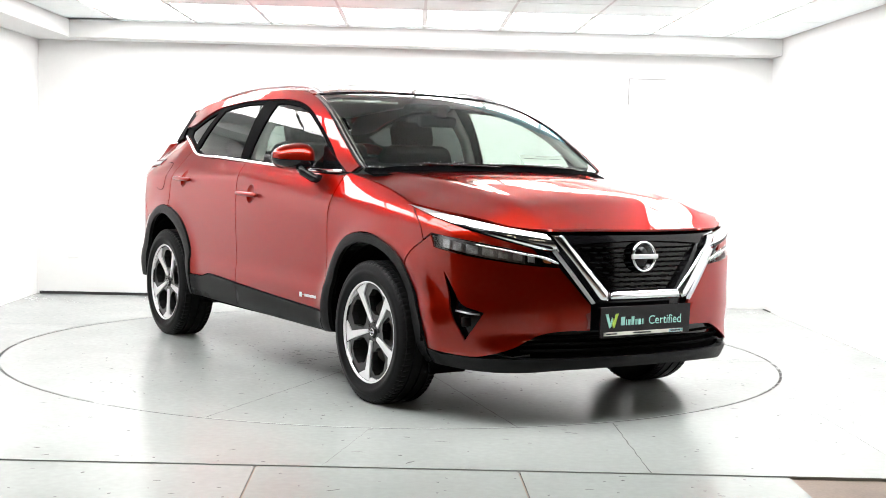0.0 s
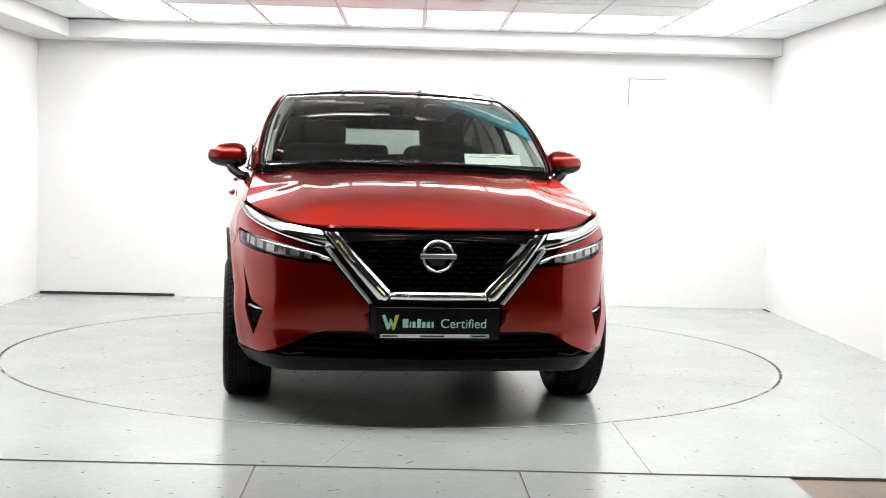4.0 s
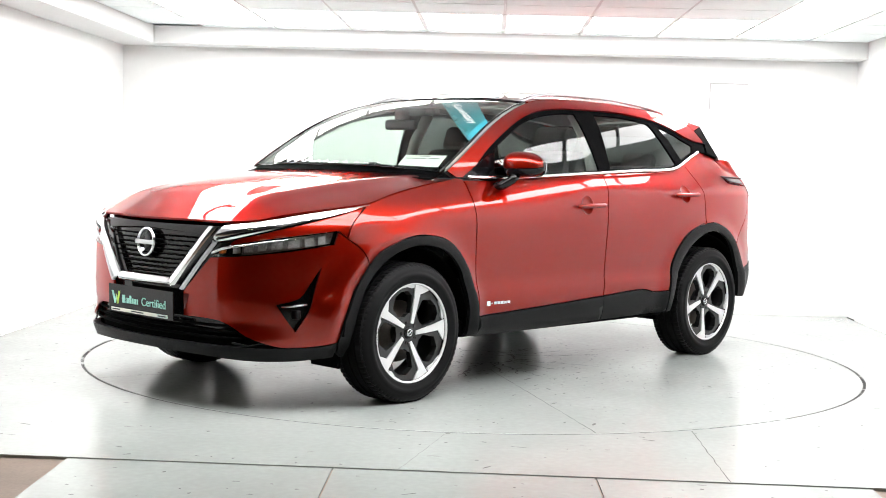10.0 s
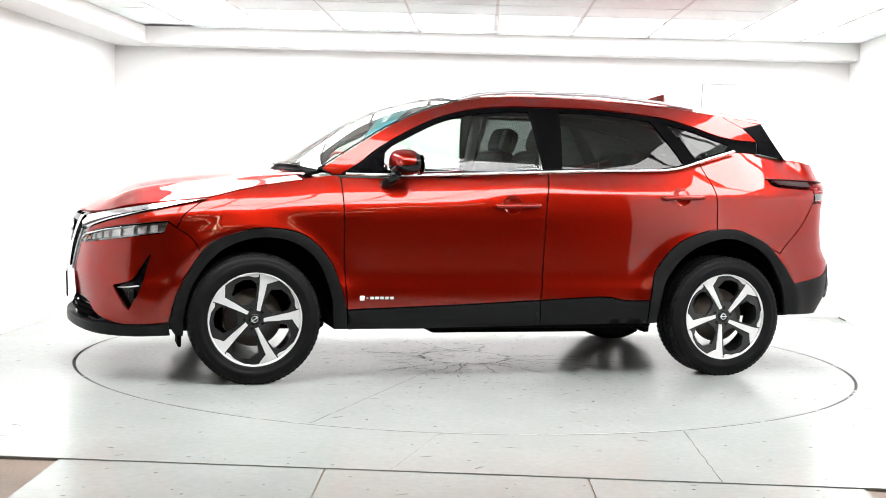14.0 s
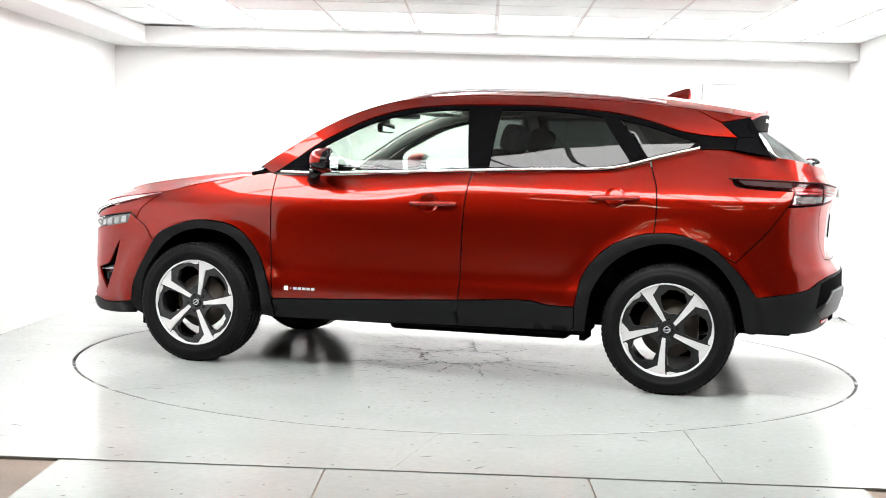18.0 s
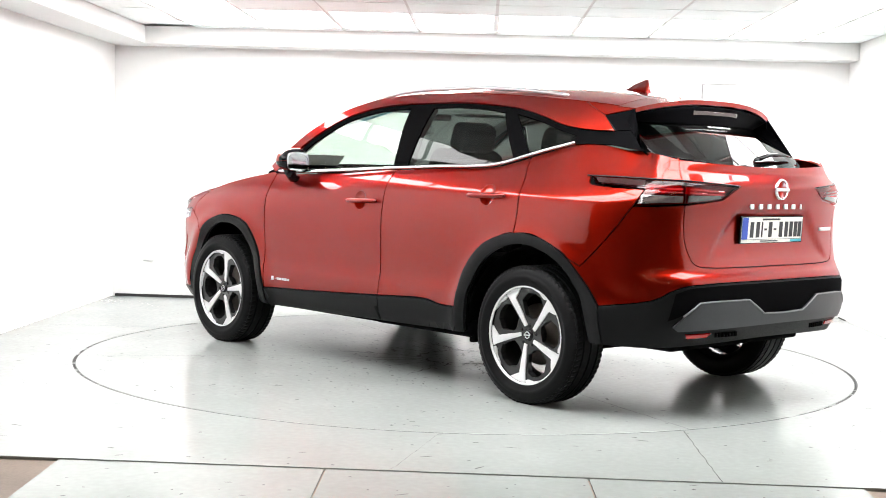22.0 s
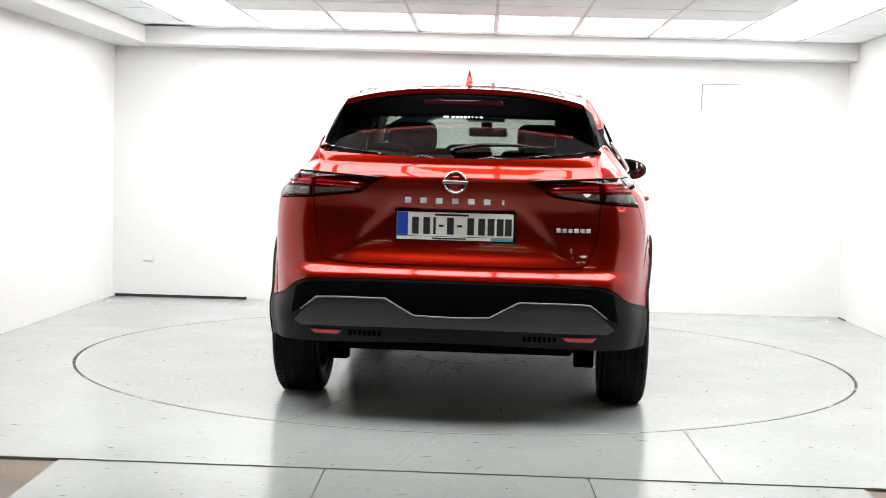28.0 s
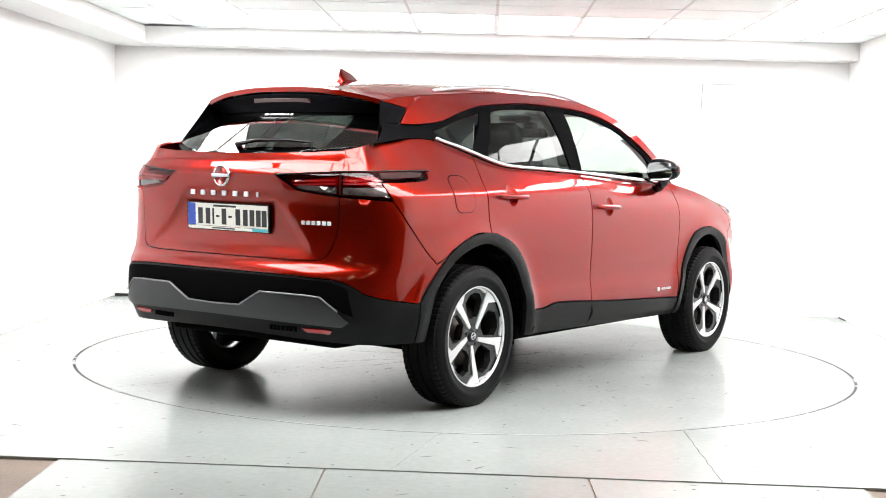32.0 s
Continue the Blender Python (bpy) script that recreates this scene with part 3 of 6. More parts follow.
Z_EDGE = curve([(1.02, 1.10), (0.985, 1.125), (0.80, 1.245), (0.606, 1.362), (0.417, 1.448), (0.229, 1.505), (0.04, 1.534), (-0.27, 1.548), (-0.585, 1.545), (-0.9, 1.53), (-1.2, 1.508), (-1.5, 1.478), (-1.7, 1.452), (-1.85, 1.43)])
CROWN = curve([(0.5, 0.03), (0.2, 0.045), (-0.4, 0.062), (-1.2, 0.074), (-1.6, 0.066), (-1.8, 0.058)])


def edge_y(x):
    return G_WIDTH(x) + TUMBLE(Z_EDGE(x))


def roof(x, y, lift=0.0):
    x, y = np.asarray(x, float), np.asarray(y, float)
    q = np.clip(np.abs(y) / edge_y(x), 0, 1.2)
    return np.stack([x + 0 * y, y + 0 * x, Z_EDGE(x) + CROWN(x) * (1 - q ** 2.6) + lift], -1)


def screen(s, q, lift=0.0):
    """The windscreen: s from its foot (0) to the roof (1), q from -1 to 1 across."""
    s, q = np.asarray(s, float), np.asarray(q, float)
    x = 1.0 - 0.80 * s
    z = Z_EDGE(x)
    y = edge_y(x) - 0.012
    bow = 1 - np.abs(q) ** 2.2
    fwd = (0.17 - 0.09 * s) * bow
    return np.stack([x + fwd * 0.75 + lift * 0.5, q * y, z + bow * (0.006 + 0.10 * s - 0.082 * s * s) + lift * 0.85], -1)


HOOD_C = curve([(0.9, 1.115), (1.1, 1.109), (1.3, 1.099), (1.5, 1.082), (1.7, 1.053), (1.88, 1.021), (1.97, 0.996), (2.05, 0.961), (2.12, 0.926), (2.18, 0.894), (2.24, 0.862)])
HOOD_Y = curve([(0.9, 0.79), (1.2, 0.80), (1.585, 0.80), (1.8, 0.73), (2.0, 0.65), (2.12, 0.57), (2.25, 0.45)])
HOOD_D = curve([(0.9, 0.035), (1.05, 0.045), (1.2, 0.060), (1.4, 0.083), (1.585, 0.103), (1.75, 0.090), (1.92, 0.077), (2.05, 0.066), (2.12, 0.055), (2.25, 0.02)])


def hood(x, y, lift=0.0):
    x, y = np.asarray(x, float), np.asarray(y, float)
    q = np.abs(y) / HOOD_Y(x)
    ridge = 0.010 * np.exp(-((np.abs(y) - (0.60 - 0.10 * (x - 1.0))) / 0.07) ** 2)
    return np.stack([x + 0 * y, y + 0 * x, HOOD_C(x) - HOOD_D(x) * q ** 2.4 + ridge * (1 - np.clip((x - 1.9) / 0.3, 0, 1)) + lift], -1)


def tail(s, q, lift=0.0):
    """The rear glass and the spoiler's back: s from the glass's foot (0) to its top (1), q across."""
    s, q = np.asarray(s, float), np.asarray(q, float)
    x = -2.055 + 0.40 * s
    z = 1.195 + 0.27 * s
    y = 0.635 - 0.07 * s
    bow = np.abs(q) ** 2.3
    return np.stack([x + (0.245 - 0.095 * s) * bow - lift * 0.55, q * y, z + 0.053 * (1 - s) * bow - 0.02 * s * bow + lift * 0.8], -1)


def X(x, z):
    return (ax(x), z)


def line(*pts):
    """A smooth line on the car's side, from (x, z) points."""
    return bend(*[X(*p) for p in pts])


car = tagged(new("car"), "red crossover car with black cladding and two-tone wheels on the turntable", "car")

ARCH_F_OUT = [(1.772, 0.318), (1.725, 0.47), (1.655, 0.612), (1.555, 0.735), (1.361, 0.803), (1.19, 0.803), (1.064, 0.761), (0.953, 0.643), (0.889, 0.491), (0.862, 0.384)]
ARCH_F_IN = [(1.70, 0.24), (1.692, 0.36), (1.648, 0.52), (1.52, 0.682), (1.335, 0.757), (1.141, 0.735), (1.015, 0.632), (0.945, 0.46), (0.925, 0.285)]
ARCH_R_OUT = [(-0.854, 0.433), (-0.893, 0.607), (-1.023, 0.756), (-1.199, 0.827), (-1.377, 0.832), (-1.557, 0.762), (-1.695, 0.631), (-1.775, 0.525)]
ARCH_R_IN = [(-0.905, 0.305), (-0.916, 0.38), (-0.95, 0.54), (-1.065, 0.69), (-1.231, 0.770), (-1.379, 0.776), (-1.549, 0.702), (-1.67, 0.55), (-1.725, 0.345)]
DOOR_F = [(0.890, 1.078), (0.884, 0.952), (0.876, 0.646), (0.858, 0.40)]
DOOR_M = [(-0.264, 1.128), (-0.24, 0.982), (-0.228, 0.769), (-0.222, 0.526), (-0.213, 0.434)]
DOOR_R = [(-1.217, 1.165), (-1.252, 1.06), (-1.258, 0.94), (-1.252, 0.832)]
HOOD_LINE = [(1.585, 0.957), (1.40, 1.005), (1.2, 1.045), (1.05, 1.070), (0.93, 1.090)]

# --- painted side panels ---


def disc_at(x, z, r=0.05):
    """A round opening in a door, for its handle cup."""
    return [(ax(x) + r * math.cos(2 * math.pi * i / 28), z + r * math.sin(2 * math.pi * i / 28)) for i in range(28)]



both("front_fender", ring(line(*HOOD_LINE), line((0.93, 1.09), (0.892, 1.082)), line(*DOOR_F), line((0.858, 0.40), (0.862, 0.384)),
     line(*ARCH_F_OUT[::-1][:7]), line(ARCH_F_OUT[3], (1.612, 0.674)), line((1.612, 0.674), (1.66, 0.75), (1.735, 0.80)), line((1.735, 0.80), (1.70, 0.87), (1.585, 0.957))),
     skin, PAINT, car, gap=0.0035)
front_doors = both("front_door", ring(line((0.890, 1.078), (0.6, 1.083), (0.3, 1.098), (-0.264, 1.125)), line(*DOOR_M), line((-0.213, 0.434), (0.3, 0.408), (0.855, 0.385)),
                   line((0.855, 0.385), (0.858, 0.40)), line(*DOOR_F[::-1])), skin, PAINT, car, gap=0.0035, holes=[disc_at(-0.04, 0.950)])
rear_doors = both("rear_door", ring(line((-0.264, 1.125), (-0.6, 1.138), (-0.85, 1.146), (-1.0, 1.155), (-1.10, 1.175), (-1.205, 1.205)), line((-1.205, 1.205), (-1.217, 1.165)), line(*DOOR_R),
                  line(DOOR_R[-1], *ARCH_R_OUT[:4][::-1]), line(ARCH_R_OUT[0], (-0.72, 0.432), (-0.60, 0.452), (-0.40, 0.445), (-0.213, 0.434)), line(*DOOR_M[::-1])), skin, PAINT, car, gap=0.0035, holes=[disc_at(-1.04, 1.013)])
QUARTER_TOP = [(-1.205, 1.207), (-1.30, 1.235), (-1.45, 1.272), (-1.60, 1.276), (-1.76, 1.252)]
both("rear_quarter_panel", ring(line(*QUARTER_TOP), bend(X(-1.76, 1.252), (4.892, 1.238), (4.982, 1.223), (5.044, 1.212)), bend((5.044, 1.214), (5.037, 1.115)), bend((5.037, 1.115), (4.892, 1.112), (4.502, 1.124)), bend((4.502, 1.124), (4.532, 1.086), (4.832, 1.068)),
     bend((4.832, 1.068), (4.784, 0.988)), bend((4.784, 0.988), (4.672, 0.845), (4.532, 0.70)), bend((4.532, 0.70), X(-1.60, 0.73)),
     line((-1.60, 0.73), *ARCH_R_OUT[2:6][::-1][:3]), line(ARCH_R_OUT[3], DOOR_R[-1]), line(*DOOR_R[::-1]), line((-1.217, 1.165), (-1.205, 1.207))), skin, PAINT, car, gap=0.0035)

# --- black cladding ---


def proud(h):
    return lambda a, z, lift=0.0: skin(a, z, lift + h)


both("front_arch_cladding", ring(line(*ARCH_F_OUT), line(ARCH_F_OUT[-1], (0.85, 0.28)), line((0.85, 0.28), (0.925, 0.285)), line(*ARCH_F_IN[::-1]), line((1.70, 0.24), (1.745, 0.25), (1.772, 0.318))),
     proud(0.010), CLAD, car, thick=0.03, label="grained black wheel-arch cladding")
both("rear_arch_cladding", ring(line(*ARCH_R_OUT), line(ARCH_R_OUT[-1], (-1.80, 0.345)), line((-1.80, 0.345), (-1.725, 0.345)), line(*ARCH_R_IN[::-1]), line((-0.905, 0.305), (-0.85, 0.302)), line((-0.85, 0.302), (-0.854, 0.433))),
     proud(0.010), CLAD, car, thick=0.03, label="grained black wheel-arch cladding")
both("front_door_cladding", ring(line((0.857, 0.383), (0.3, 0.406), (-0.213, 0.432)), line((-0.213, 0.432), (-0.223, 0.292)), line((-0.223, 0.292), (0.3, 0.282), (0.845, 0.276)), line((0.845, 0.276), (0.857, 0.383))),
     proud(0.006), CLAD, car, thick=0.03, label="grained black sill cladding")
both("rear_door_cladding", ring(line((-0.213, 0.432), (-0.40, 0.443), (-0.60, 0.450), (-0.72, 0.430), (-0.852, 0.431)), line((-0.852, 0.431), (-0.848, 0.302)), line((-0.848, 0.302), (-0.223, 0.292)), line((-0.223, 0.292), (-0.213, 0.432))),
     proud(0.006), CLAD, car, thick=0.03, label="grained black sill cladding")

# --- front end ---
HEAD_LOW = [(0.452, 0.703), (0.62, 0.716), (0.85, 0.743), (1.062, 0.775)]
HEAD_TOP = [(1.083, 0.830), (0.86, 0.804), (0.68, 0.778), (0.525, 0.750)]
FOG = [(1.000, 0.670), (0.972, 0.575), (0.945, 0.480), (0.882, 0.376), (0.836, 0.436), (0.795, 0.498), (0.900, 0.530), (0.950, 0.595)]
both("front_bumper_cover", ring(bend(*HEAD_LOW), bend((1.062, 0.775), (1.083, 0.830)), bend((1.083, 0.830), X(1.735, 0.80)), line((1.735, 0.80), (1.66, 0.75), (1.612, 0.674)), line((1.612, 0.674), ARCH_F_OUT[2], ARCH_F_OUT[1], ARCH_F_OUT[0]),
     bend(X(1.772, 0.318), (0.95, 0.302), (0.84, 0.300), (0.747, 0.318), (0.65, 0.350), (0.575, 0.388), (0.50, 0.412), (0.40, 0.420), (0.285, 0.420)), bend((0.285, 0.420), (0.292, 0.535)), bend((0.292, 0.535), (0.452, 0.703))),
     skin, PAINT, car, holes=[ring(bend(*FOG[:2]), bend(*FOG[1:4]), bend(*FOG[3:6]), bend(*FOG[5:]), bend(FOG[-1], FOG[0]))])
both("fog_lamp_recess", inset([(0.76, 0.35), (1.03, 0.35), (1.03, 0.70), (0.76, 0.70)], 0.001), proud(-0.035), BLACK, car, label="gloss black fog-lamp recess")
DRL_LOW = [(0.50, 0.772), (0.58, 0.790), (0.70, 0.820), (0.85, 0.856), (1.03, 0.898), X(1.575, 0.955)]
both("brow_panel", ring(bend((1.083, 0.834), (0.86, 0.808), (0.70, 0.784), (0.55, 0.757)), bend((0.55, 0.757), *[(a, z - 0.003) for a, z in DRL_LOW[1:5]], X(1.60, 0.947)), line((1.60, 0.947), (1.70, 0.868), (1.735, 0.803)), bend(X(1.735, 0.803), (1.083, 0.834))), skin, PAINT, car, gap=0.0035)


def bulge(centre, half, rise, base):
    """Rounds a strip about its centre line."""
    c = np.array(bend(*centre))

    def fn(a, z, lift=0.0):
        w = np.stack([np.ravel(np.abs(a)), np.ravel(z)], -1)[:, None] - c[None, :-1]
        e = (c[1:] - c[:-1])[None]
        t = np.clip((w * e).sum(-1) / (e * e).sum(-1), 0, 1)[..., None]
        d = np.sqrt(((w - t * e) ** 2).sum(-1).min(axis=1)).reshape(np.shape(a))
        return skin(a, z, lift + base + rise * (1 - np.clip(d / half, 0, 1.3) ** 2))
    return fn


both("daytime_running_lamp", ring(bend(X(1.575, 0.959), (1.10, 0.936), (0.90, 0.906), (0.72, 0.879), (0.60, 0.862), (0.515, 0.850)), bend((0.515, 0.850), (0.445, 0.770)), bend((0.445, 0.770), *DRL_LOW)),
     bulge([X(1.575, 0.957), (1.06, 0.917), (0.87, 0.880), (0.71, 0.850), (0.58, 0.826), (0.48, 0.812)], 0.034, 0.016, 0.002), CHROME, car, step=0.012, label="silver daytime running lamp strip")
both("lamp_parting_line", ring(bend((0.49, 0.792), (0.58, 0.812), (0.70, 0.838), (0.85, 0.872), (1.03, 0.908)), bend((1.03, 0.908), (1.03, 0.904)), bend((1.03, 0.904), (0.85, 0.865), (0.70, 0.830), (0.58, 0.803), (0.49, 0.783)), bend((0.49, 0.783), (0.49, 0.792))),
     proud(0.017), BLACK, car, step=0.012, thick=0.006, gap=0, label="dark parting line in the running lamp")
for s in (1, -1):
    strip_line = bend((0.462, 0.722), (0.53, 0.747), (0.62, 0.762), (0.72, 0.780), (0.84, 0.797))
    part("headlamp_chrome_strip", smooth(pipe([tuple(skin(s * q0, q1, 0.003)) for q0, q1 in strip_line], [0.008 - 0.006 * i / (len(strip_line) - 1) for i in range(len(strip_line))], 6)), CHROME, car, "thin chrome strip over the headlamp")
both("headlamp_housing", ring(bend(*HEAD_LOW), bend((1.062, 0.775), (1.083, 0.830)), bend(*HEAD_TOP), bend((0.525, 0.750), (0.452, 0.703))), proud(-0.04), LAMP_SILVER, car, thick=0.02)
both("headlamp_lens", ring(bend(*HEAD_LOW), bend((1.062, 0.775), (1.083, 0.830)), bend(*HEAD_TOP), bend((0.525, 0.750), (0.452, 0.703))), proud(-0.001), LENS, car, thick=0.006, step=0.02)
both("grille_chrome_arm", ring(bend((0.405, 0.800), (0.205, 0.600)), bend((0.205, 0.600), (0.222, 0.555)), bend((0.222, 0.555), (0.255, 0.560)), bend((0.255, 0.560), (0.50, 0.848)), bend((0.50, 0.848), (0.44, 0.846)), bend((0.44, 0.846), (0.405, 0.800))),
     bulge([(0.47, 0.845), (0.36, 0.712), (0.232, 0.575)], 0.036, 0.022, 0.006), CHROME, car, thick=0.03, step=0.012, label="bright chrome V-shaped grille trim")
both("grille_silver_strip", ring(bend((0.295, 0.540), (0.495, 0.775)), bend((0.495, 0.775), (0.468, 0.778)), bend((0.468, 0.778), (0.272, 0.545)), bend((0.272, 0.545), (0.295, 0.540))),
     bulge([(0.482, 0.776), (0.284, 0.543)], 0.014, 0.010, 0.004), SATIN, car, thick=0.02, step=0.01)
panel("grille_chrome_bar", ring(bend((-0.206, 0.598), (0.206, 0.598)), bend((0.206, 0.598), (0.222, 0.553)), bend((0.222, 0.553), (-0.222, 0.553)), bend((-0.222, 0.553), (-0.206, 0.598))), bulge([(-0.0, 0.576), (0.24, 0.576)], 0.024, 0.020, 0.006), CHROME, car, thick=0.03, step=0.012, label="bright chrome grille bar")
panel("grille_backing", [(-0.62, 0.36), (0.62, 0.36), (0.62, 0.86), (-0.62, 0.86)], proud(-0.03), BLACK, car)
panel("grille_top_panel", ring(bend((-0.44, 0.846), (0.44, 0.846)), bend((0.44, 0.846), (0.40, 0.80)), bend((0.40, 0.80), (0.2, 0.812), (0, 0.818), (-0.2, 0.812), (-0.40, 0.80)), bend((-0.40, 0.80), (-0.44, 0.846))), proud(0.002), BLACK, car)
panel("lower_grille_backing", [(-0.90, 0.26), (0.90, 0.26), (0.90, 0.44), (-0.90, 0.44)], proud(-0.05), MATT, car)
panel("front_lip", ring(bend((-1.0, 0.300), (-0.84, 0.299), (-0.6, 0.302), (-0.3, 0.307), (0, 0.308), (0.3, 0.307), (0.6, 0.302), (0.84, 0.299), (1.0, 0.300)), bend((1.0, 0.300), X(1.772, 0.318)), bend(X(1.772, 0.318), X(1.765, 0.245)),
      bend(X(1.765, 0.245), (0.9, 0.232), (0.66, 0.235), (0.4, 0.250), (0, 0.256), (-0.4, 0.250), (-0.66, 0.235), (-0.9, 0.232), (-ax(1.765), 0.245)), bend((-ax(1.765), 0.245), (-ax(1.772), 0.318)), bend((-ax(1.772), 0.318), (-1.0, 0.300))), proud(0.006), CLAD, car, thick=0.04, label="dark grey front bumper lip")

# --- hood ---


def hood_edge():
    pts = [tuple(skin(*X(x, z))[:2]) for x, z in HOOD_LINE[::-1]]
    pts += [tuple(skin(a, z)[:2]) for a, z in ((1.10, 0.938), (0.90, 0.908), (0.72, 0.881), (0.60, 0.864), (0.515, 0.852))]
    return pts


HE = hood_edge()
front_edge = [tuple(skin(a, 0.852)[:2]) for a in (0.515, 0.40, 0.2, 0.0, -0.2, -0.40, -0.515)]
panel("hood", ring(bend(*HE), bend(*front_edge), bend(*[(x, -y) for x, y in HE[::-1]]), bend((HE[0][0], -HE[0][1]), (1.04, -0.60), (1.10, -0.3), (1.115, 0), (1.10, 0.3), (1.04, 0.60), HE[0])), hood, PAINT, car, gap=0.003)

# --- cabin ---
DLO_TOP = [(0.86, 1.092), (0.705, 1.222), (0.52, 1.332), (0.336, 1.415), (0.151, 1.464), (-0.064, 1.488), (-0.278, 1.493), (-0.583, 1.493), (-0.766, 1.482), (-1.008, 1.458), (-1.191, 1.417), (-1.343, 1.370), (-1.494, 1.347), (-1.636, 1.341)]
BELT = [(0.86, 1.092), (0.6, 1.093), (0.3, 1.104), (-0.264, 1.131), (-0.6, 1.146), (-0.85, 1.153), (-1.0, 1.162), (-1.10, 1.182), (-1.205, 1.213), (-1.30, 1.24), (-1.45, 1.278), (-1.60, 1.280), (-1.625, 1.278)]
EDGE = [(x, float(Z_EDGE(x))) for x in (0.985, 0.80, 0.606, 0.417, 0.229, 0.04, -0.27, -0.585, -0.9, -1.2, -1.32, -1.41)]
both("side_frame", ring(bend((0.93, 1.09), (0.985, 1.122)), bend(*EDGE), bend(EDGE[-1], (-1.55, 1.42)), bend((-1.55, 1.42), DLO_TOP[-1]), bend(*DLO_TOP[::-1]), bend((0.86, 1.092), (0.93, 1.09))), house, PAINT, car, gap=0.002)
both("pillar_lining", ring(bend((0.93, 1.09), (0.985, 1.122)), bend(*EDGE), bend(EDGE[-1], (-1.55, 1.42)), bend((-1.55, 1.42), DLO_TOP[-1]), bend(*DLO_TOP[::-1]), bend((0.86, 1.092), (0.93, 1.09))), lambda x, z, lift=0.0: house(x, z, lift - 0.022), DASH, car, gap=0.004, step=0.06, label="dark pillar lining")
both("side_lining", [(ax(-1.70), 0.80), (ax(0.86), 0.80), (ax(0.86), 1.06), (ax(-0.26), 1.10), (ax(-1.0), 1.13), (ax(-1.70), 1.22)][::-1], lambda a, z, lift=0.0: skin(a, z, lift - 0.045), DASH, car, gap=0.0, step=0.08, label="dark lining of doors and load bay")
both("window_surround", ring(bend(*DLO_TOP), bend(DLO_TOP[-1], BELT[-1]), bend(*BELT[::-1])), lambda x, z, lift=0.0: house(x, z, lift - 0.012), MATT, car, gap=0.0, label="satin black window surround",
     holes=[ring(bend((0.66, 1.115), (0.64, 1.225), (0.50, 1.312), (0.325, 1.395), (0.14, 1.443), (-0.06, 1.467), (-0.19, 1.470)), bend((-0.19, 1.470), (-0.235, 1.15)), bend((-0.235, 1.15), (0.3, 1.118), (0.66, 1.115))),
            ring(bend((-0.375, 1.473), (-0.58, 1.473), (-0.765, 1.462), (-0.93, 1.441)), bend((-0.93, 1.441), (-1.10, 1.202)), bend((-1.10, 1.202), (-1.0, 1.180), (-0.85, 1.168), (-0.6, 1.162), (-0.345, 1.155)), bend((-0.345, 1.155), (-0.375, 1.473))),
            ring(bend((-1.02, 1.432), (-1.19, 1.392), (-1.34, 1.345), (-1.43, 1.322)), bend((-1.43, 1.322), (-1.40, 1.285)), bend((-1.40, 1.285), (-1.30, 1.26), (-1.19, 1.228)), bend((-1.19, 1.228), (-1.02, 1.432)))])


def pane(x, z, lift=0.0):
    return house(x, z, lift - 0.018)


both("front_door_glass", ring(bend((0.68, 1.10), (0.66, 1.235), (0.50, 1.322), (0.325, 1.405), (0.14, 1.453), (-0.06, 1.477), (-0.20, 1.480)), bend((-0.20, 1.480), (-0.245, 1.14)), bend((-0.245, 1.14), (0.3, 1.108), (0.68, 1.10))), pane, GLASS, car, gap=0, thick=0.004)
both("rear_door_glass", ring(bend((-0.365, 1.483), (-0.58, 1.483), (-0.765, 1.472), (-0.94, 1.45)), bend((-0.94, 1.45), (-1.115, 1.192)), bend((-1.115, 1.192), (-1.0, 1.170), (-0.85, 1.158), (-0.6, 1.152), (-0.335, 1.145)), bend((-0.335, 1.145), (-0.365, 1.483))), pane, PRIVACY, car, gap=0, thick=0.004, label="dark privacy glass")
both("quarter_glass", ring(bend((-1.01, 1.442), (-1.19, 1.402), (-1.34, 1.355), (-1.445, 1.327)), bend((-1.445, 1.327), (-1.41, 1.275)), bend((-1.41, 1.275), (-1.30, 1.25), (-1.18, 1.218)), bend((-1.18, 1.218), (-1.01, 1.442))), pane, QUARTERGLASS, car, gap=0, thick=0.004, label="black quarter glass")
for s in (1, -1):
    pts = bend(*BELT[:-2])
    path = [tuple(house(x, z, 0.008) * (1, s, 1)) for x, z in pts]
    part("belt_moulding", smooth(pipe(path, 0.009, 8)), CHROME, car, "bright chrome window-line moulding")

panel("windscreen", [(0.0, -0.97), (0.0, 0.97), (1.0, 0.97), (1.0, -0.97)][::-1], screen, GLASS, car, gap=0, step=0.05, thick=0.005)
front = [tuple(screen(1.0, q)[:2]) for q in np.linspace(-0.97, 0.97, 15)]
side = [(x, float(edge_y(x)) - 0.004) for x in np.linspace(0.19, -1.60, 40)]
panel("roof_glass", ring(front, [(x, y - 0.075) for x, y in side if -0.95 < x < 0.15], bend((-0.94, 0.54), (-0.96, 0.3), (-0.965, 0), (-0.96, -0.3), (-0.94, -0.54)), [(x, -(y - 0.075)) for x, y in side[::-1] if -0.95 < x < 0.15]), roof, ROOFGLASS, car, label="black panoramic roof glass")
for s in (1, -1):
    o = ring([(x, s * y) for x, y in side], bend((-1.60, s * (side[-1][1])), (-1.60, 0)), bend((-1.60, 0), (-0.97, 0)), bend((-0.965, 0), (-0.96, s * 0.3), (-0.945, s * 0.54)), [(x, s * (y - 0.072)) for x, y in side[::-1] if -0.95 < x < 0.15], [(0.19, s * (side[0][1] - 0.02))])
    panel("roof_panel", o, roof, PAINT, car, gap=0.0005)

# --- rear end ---


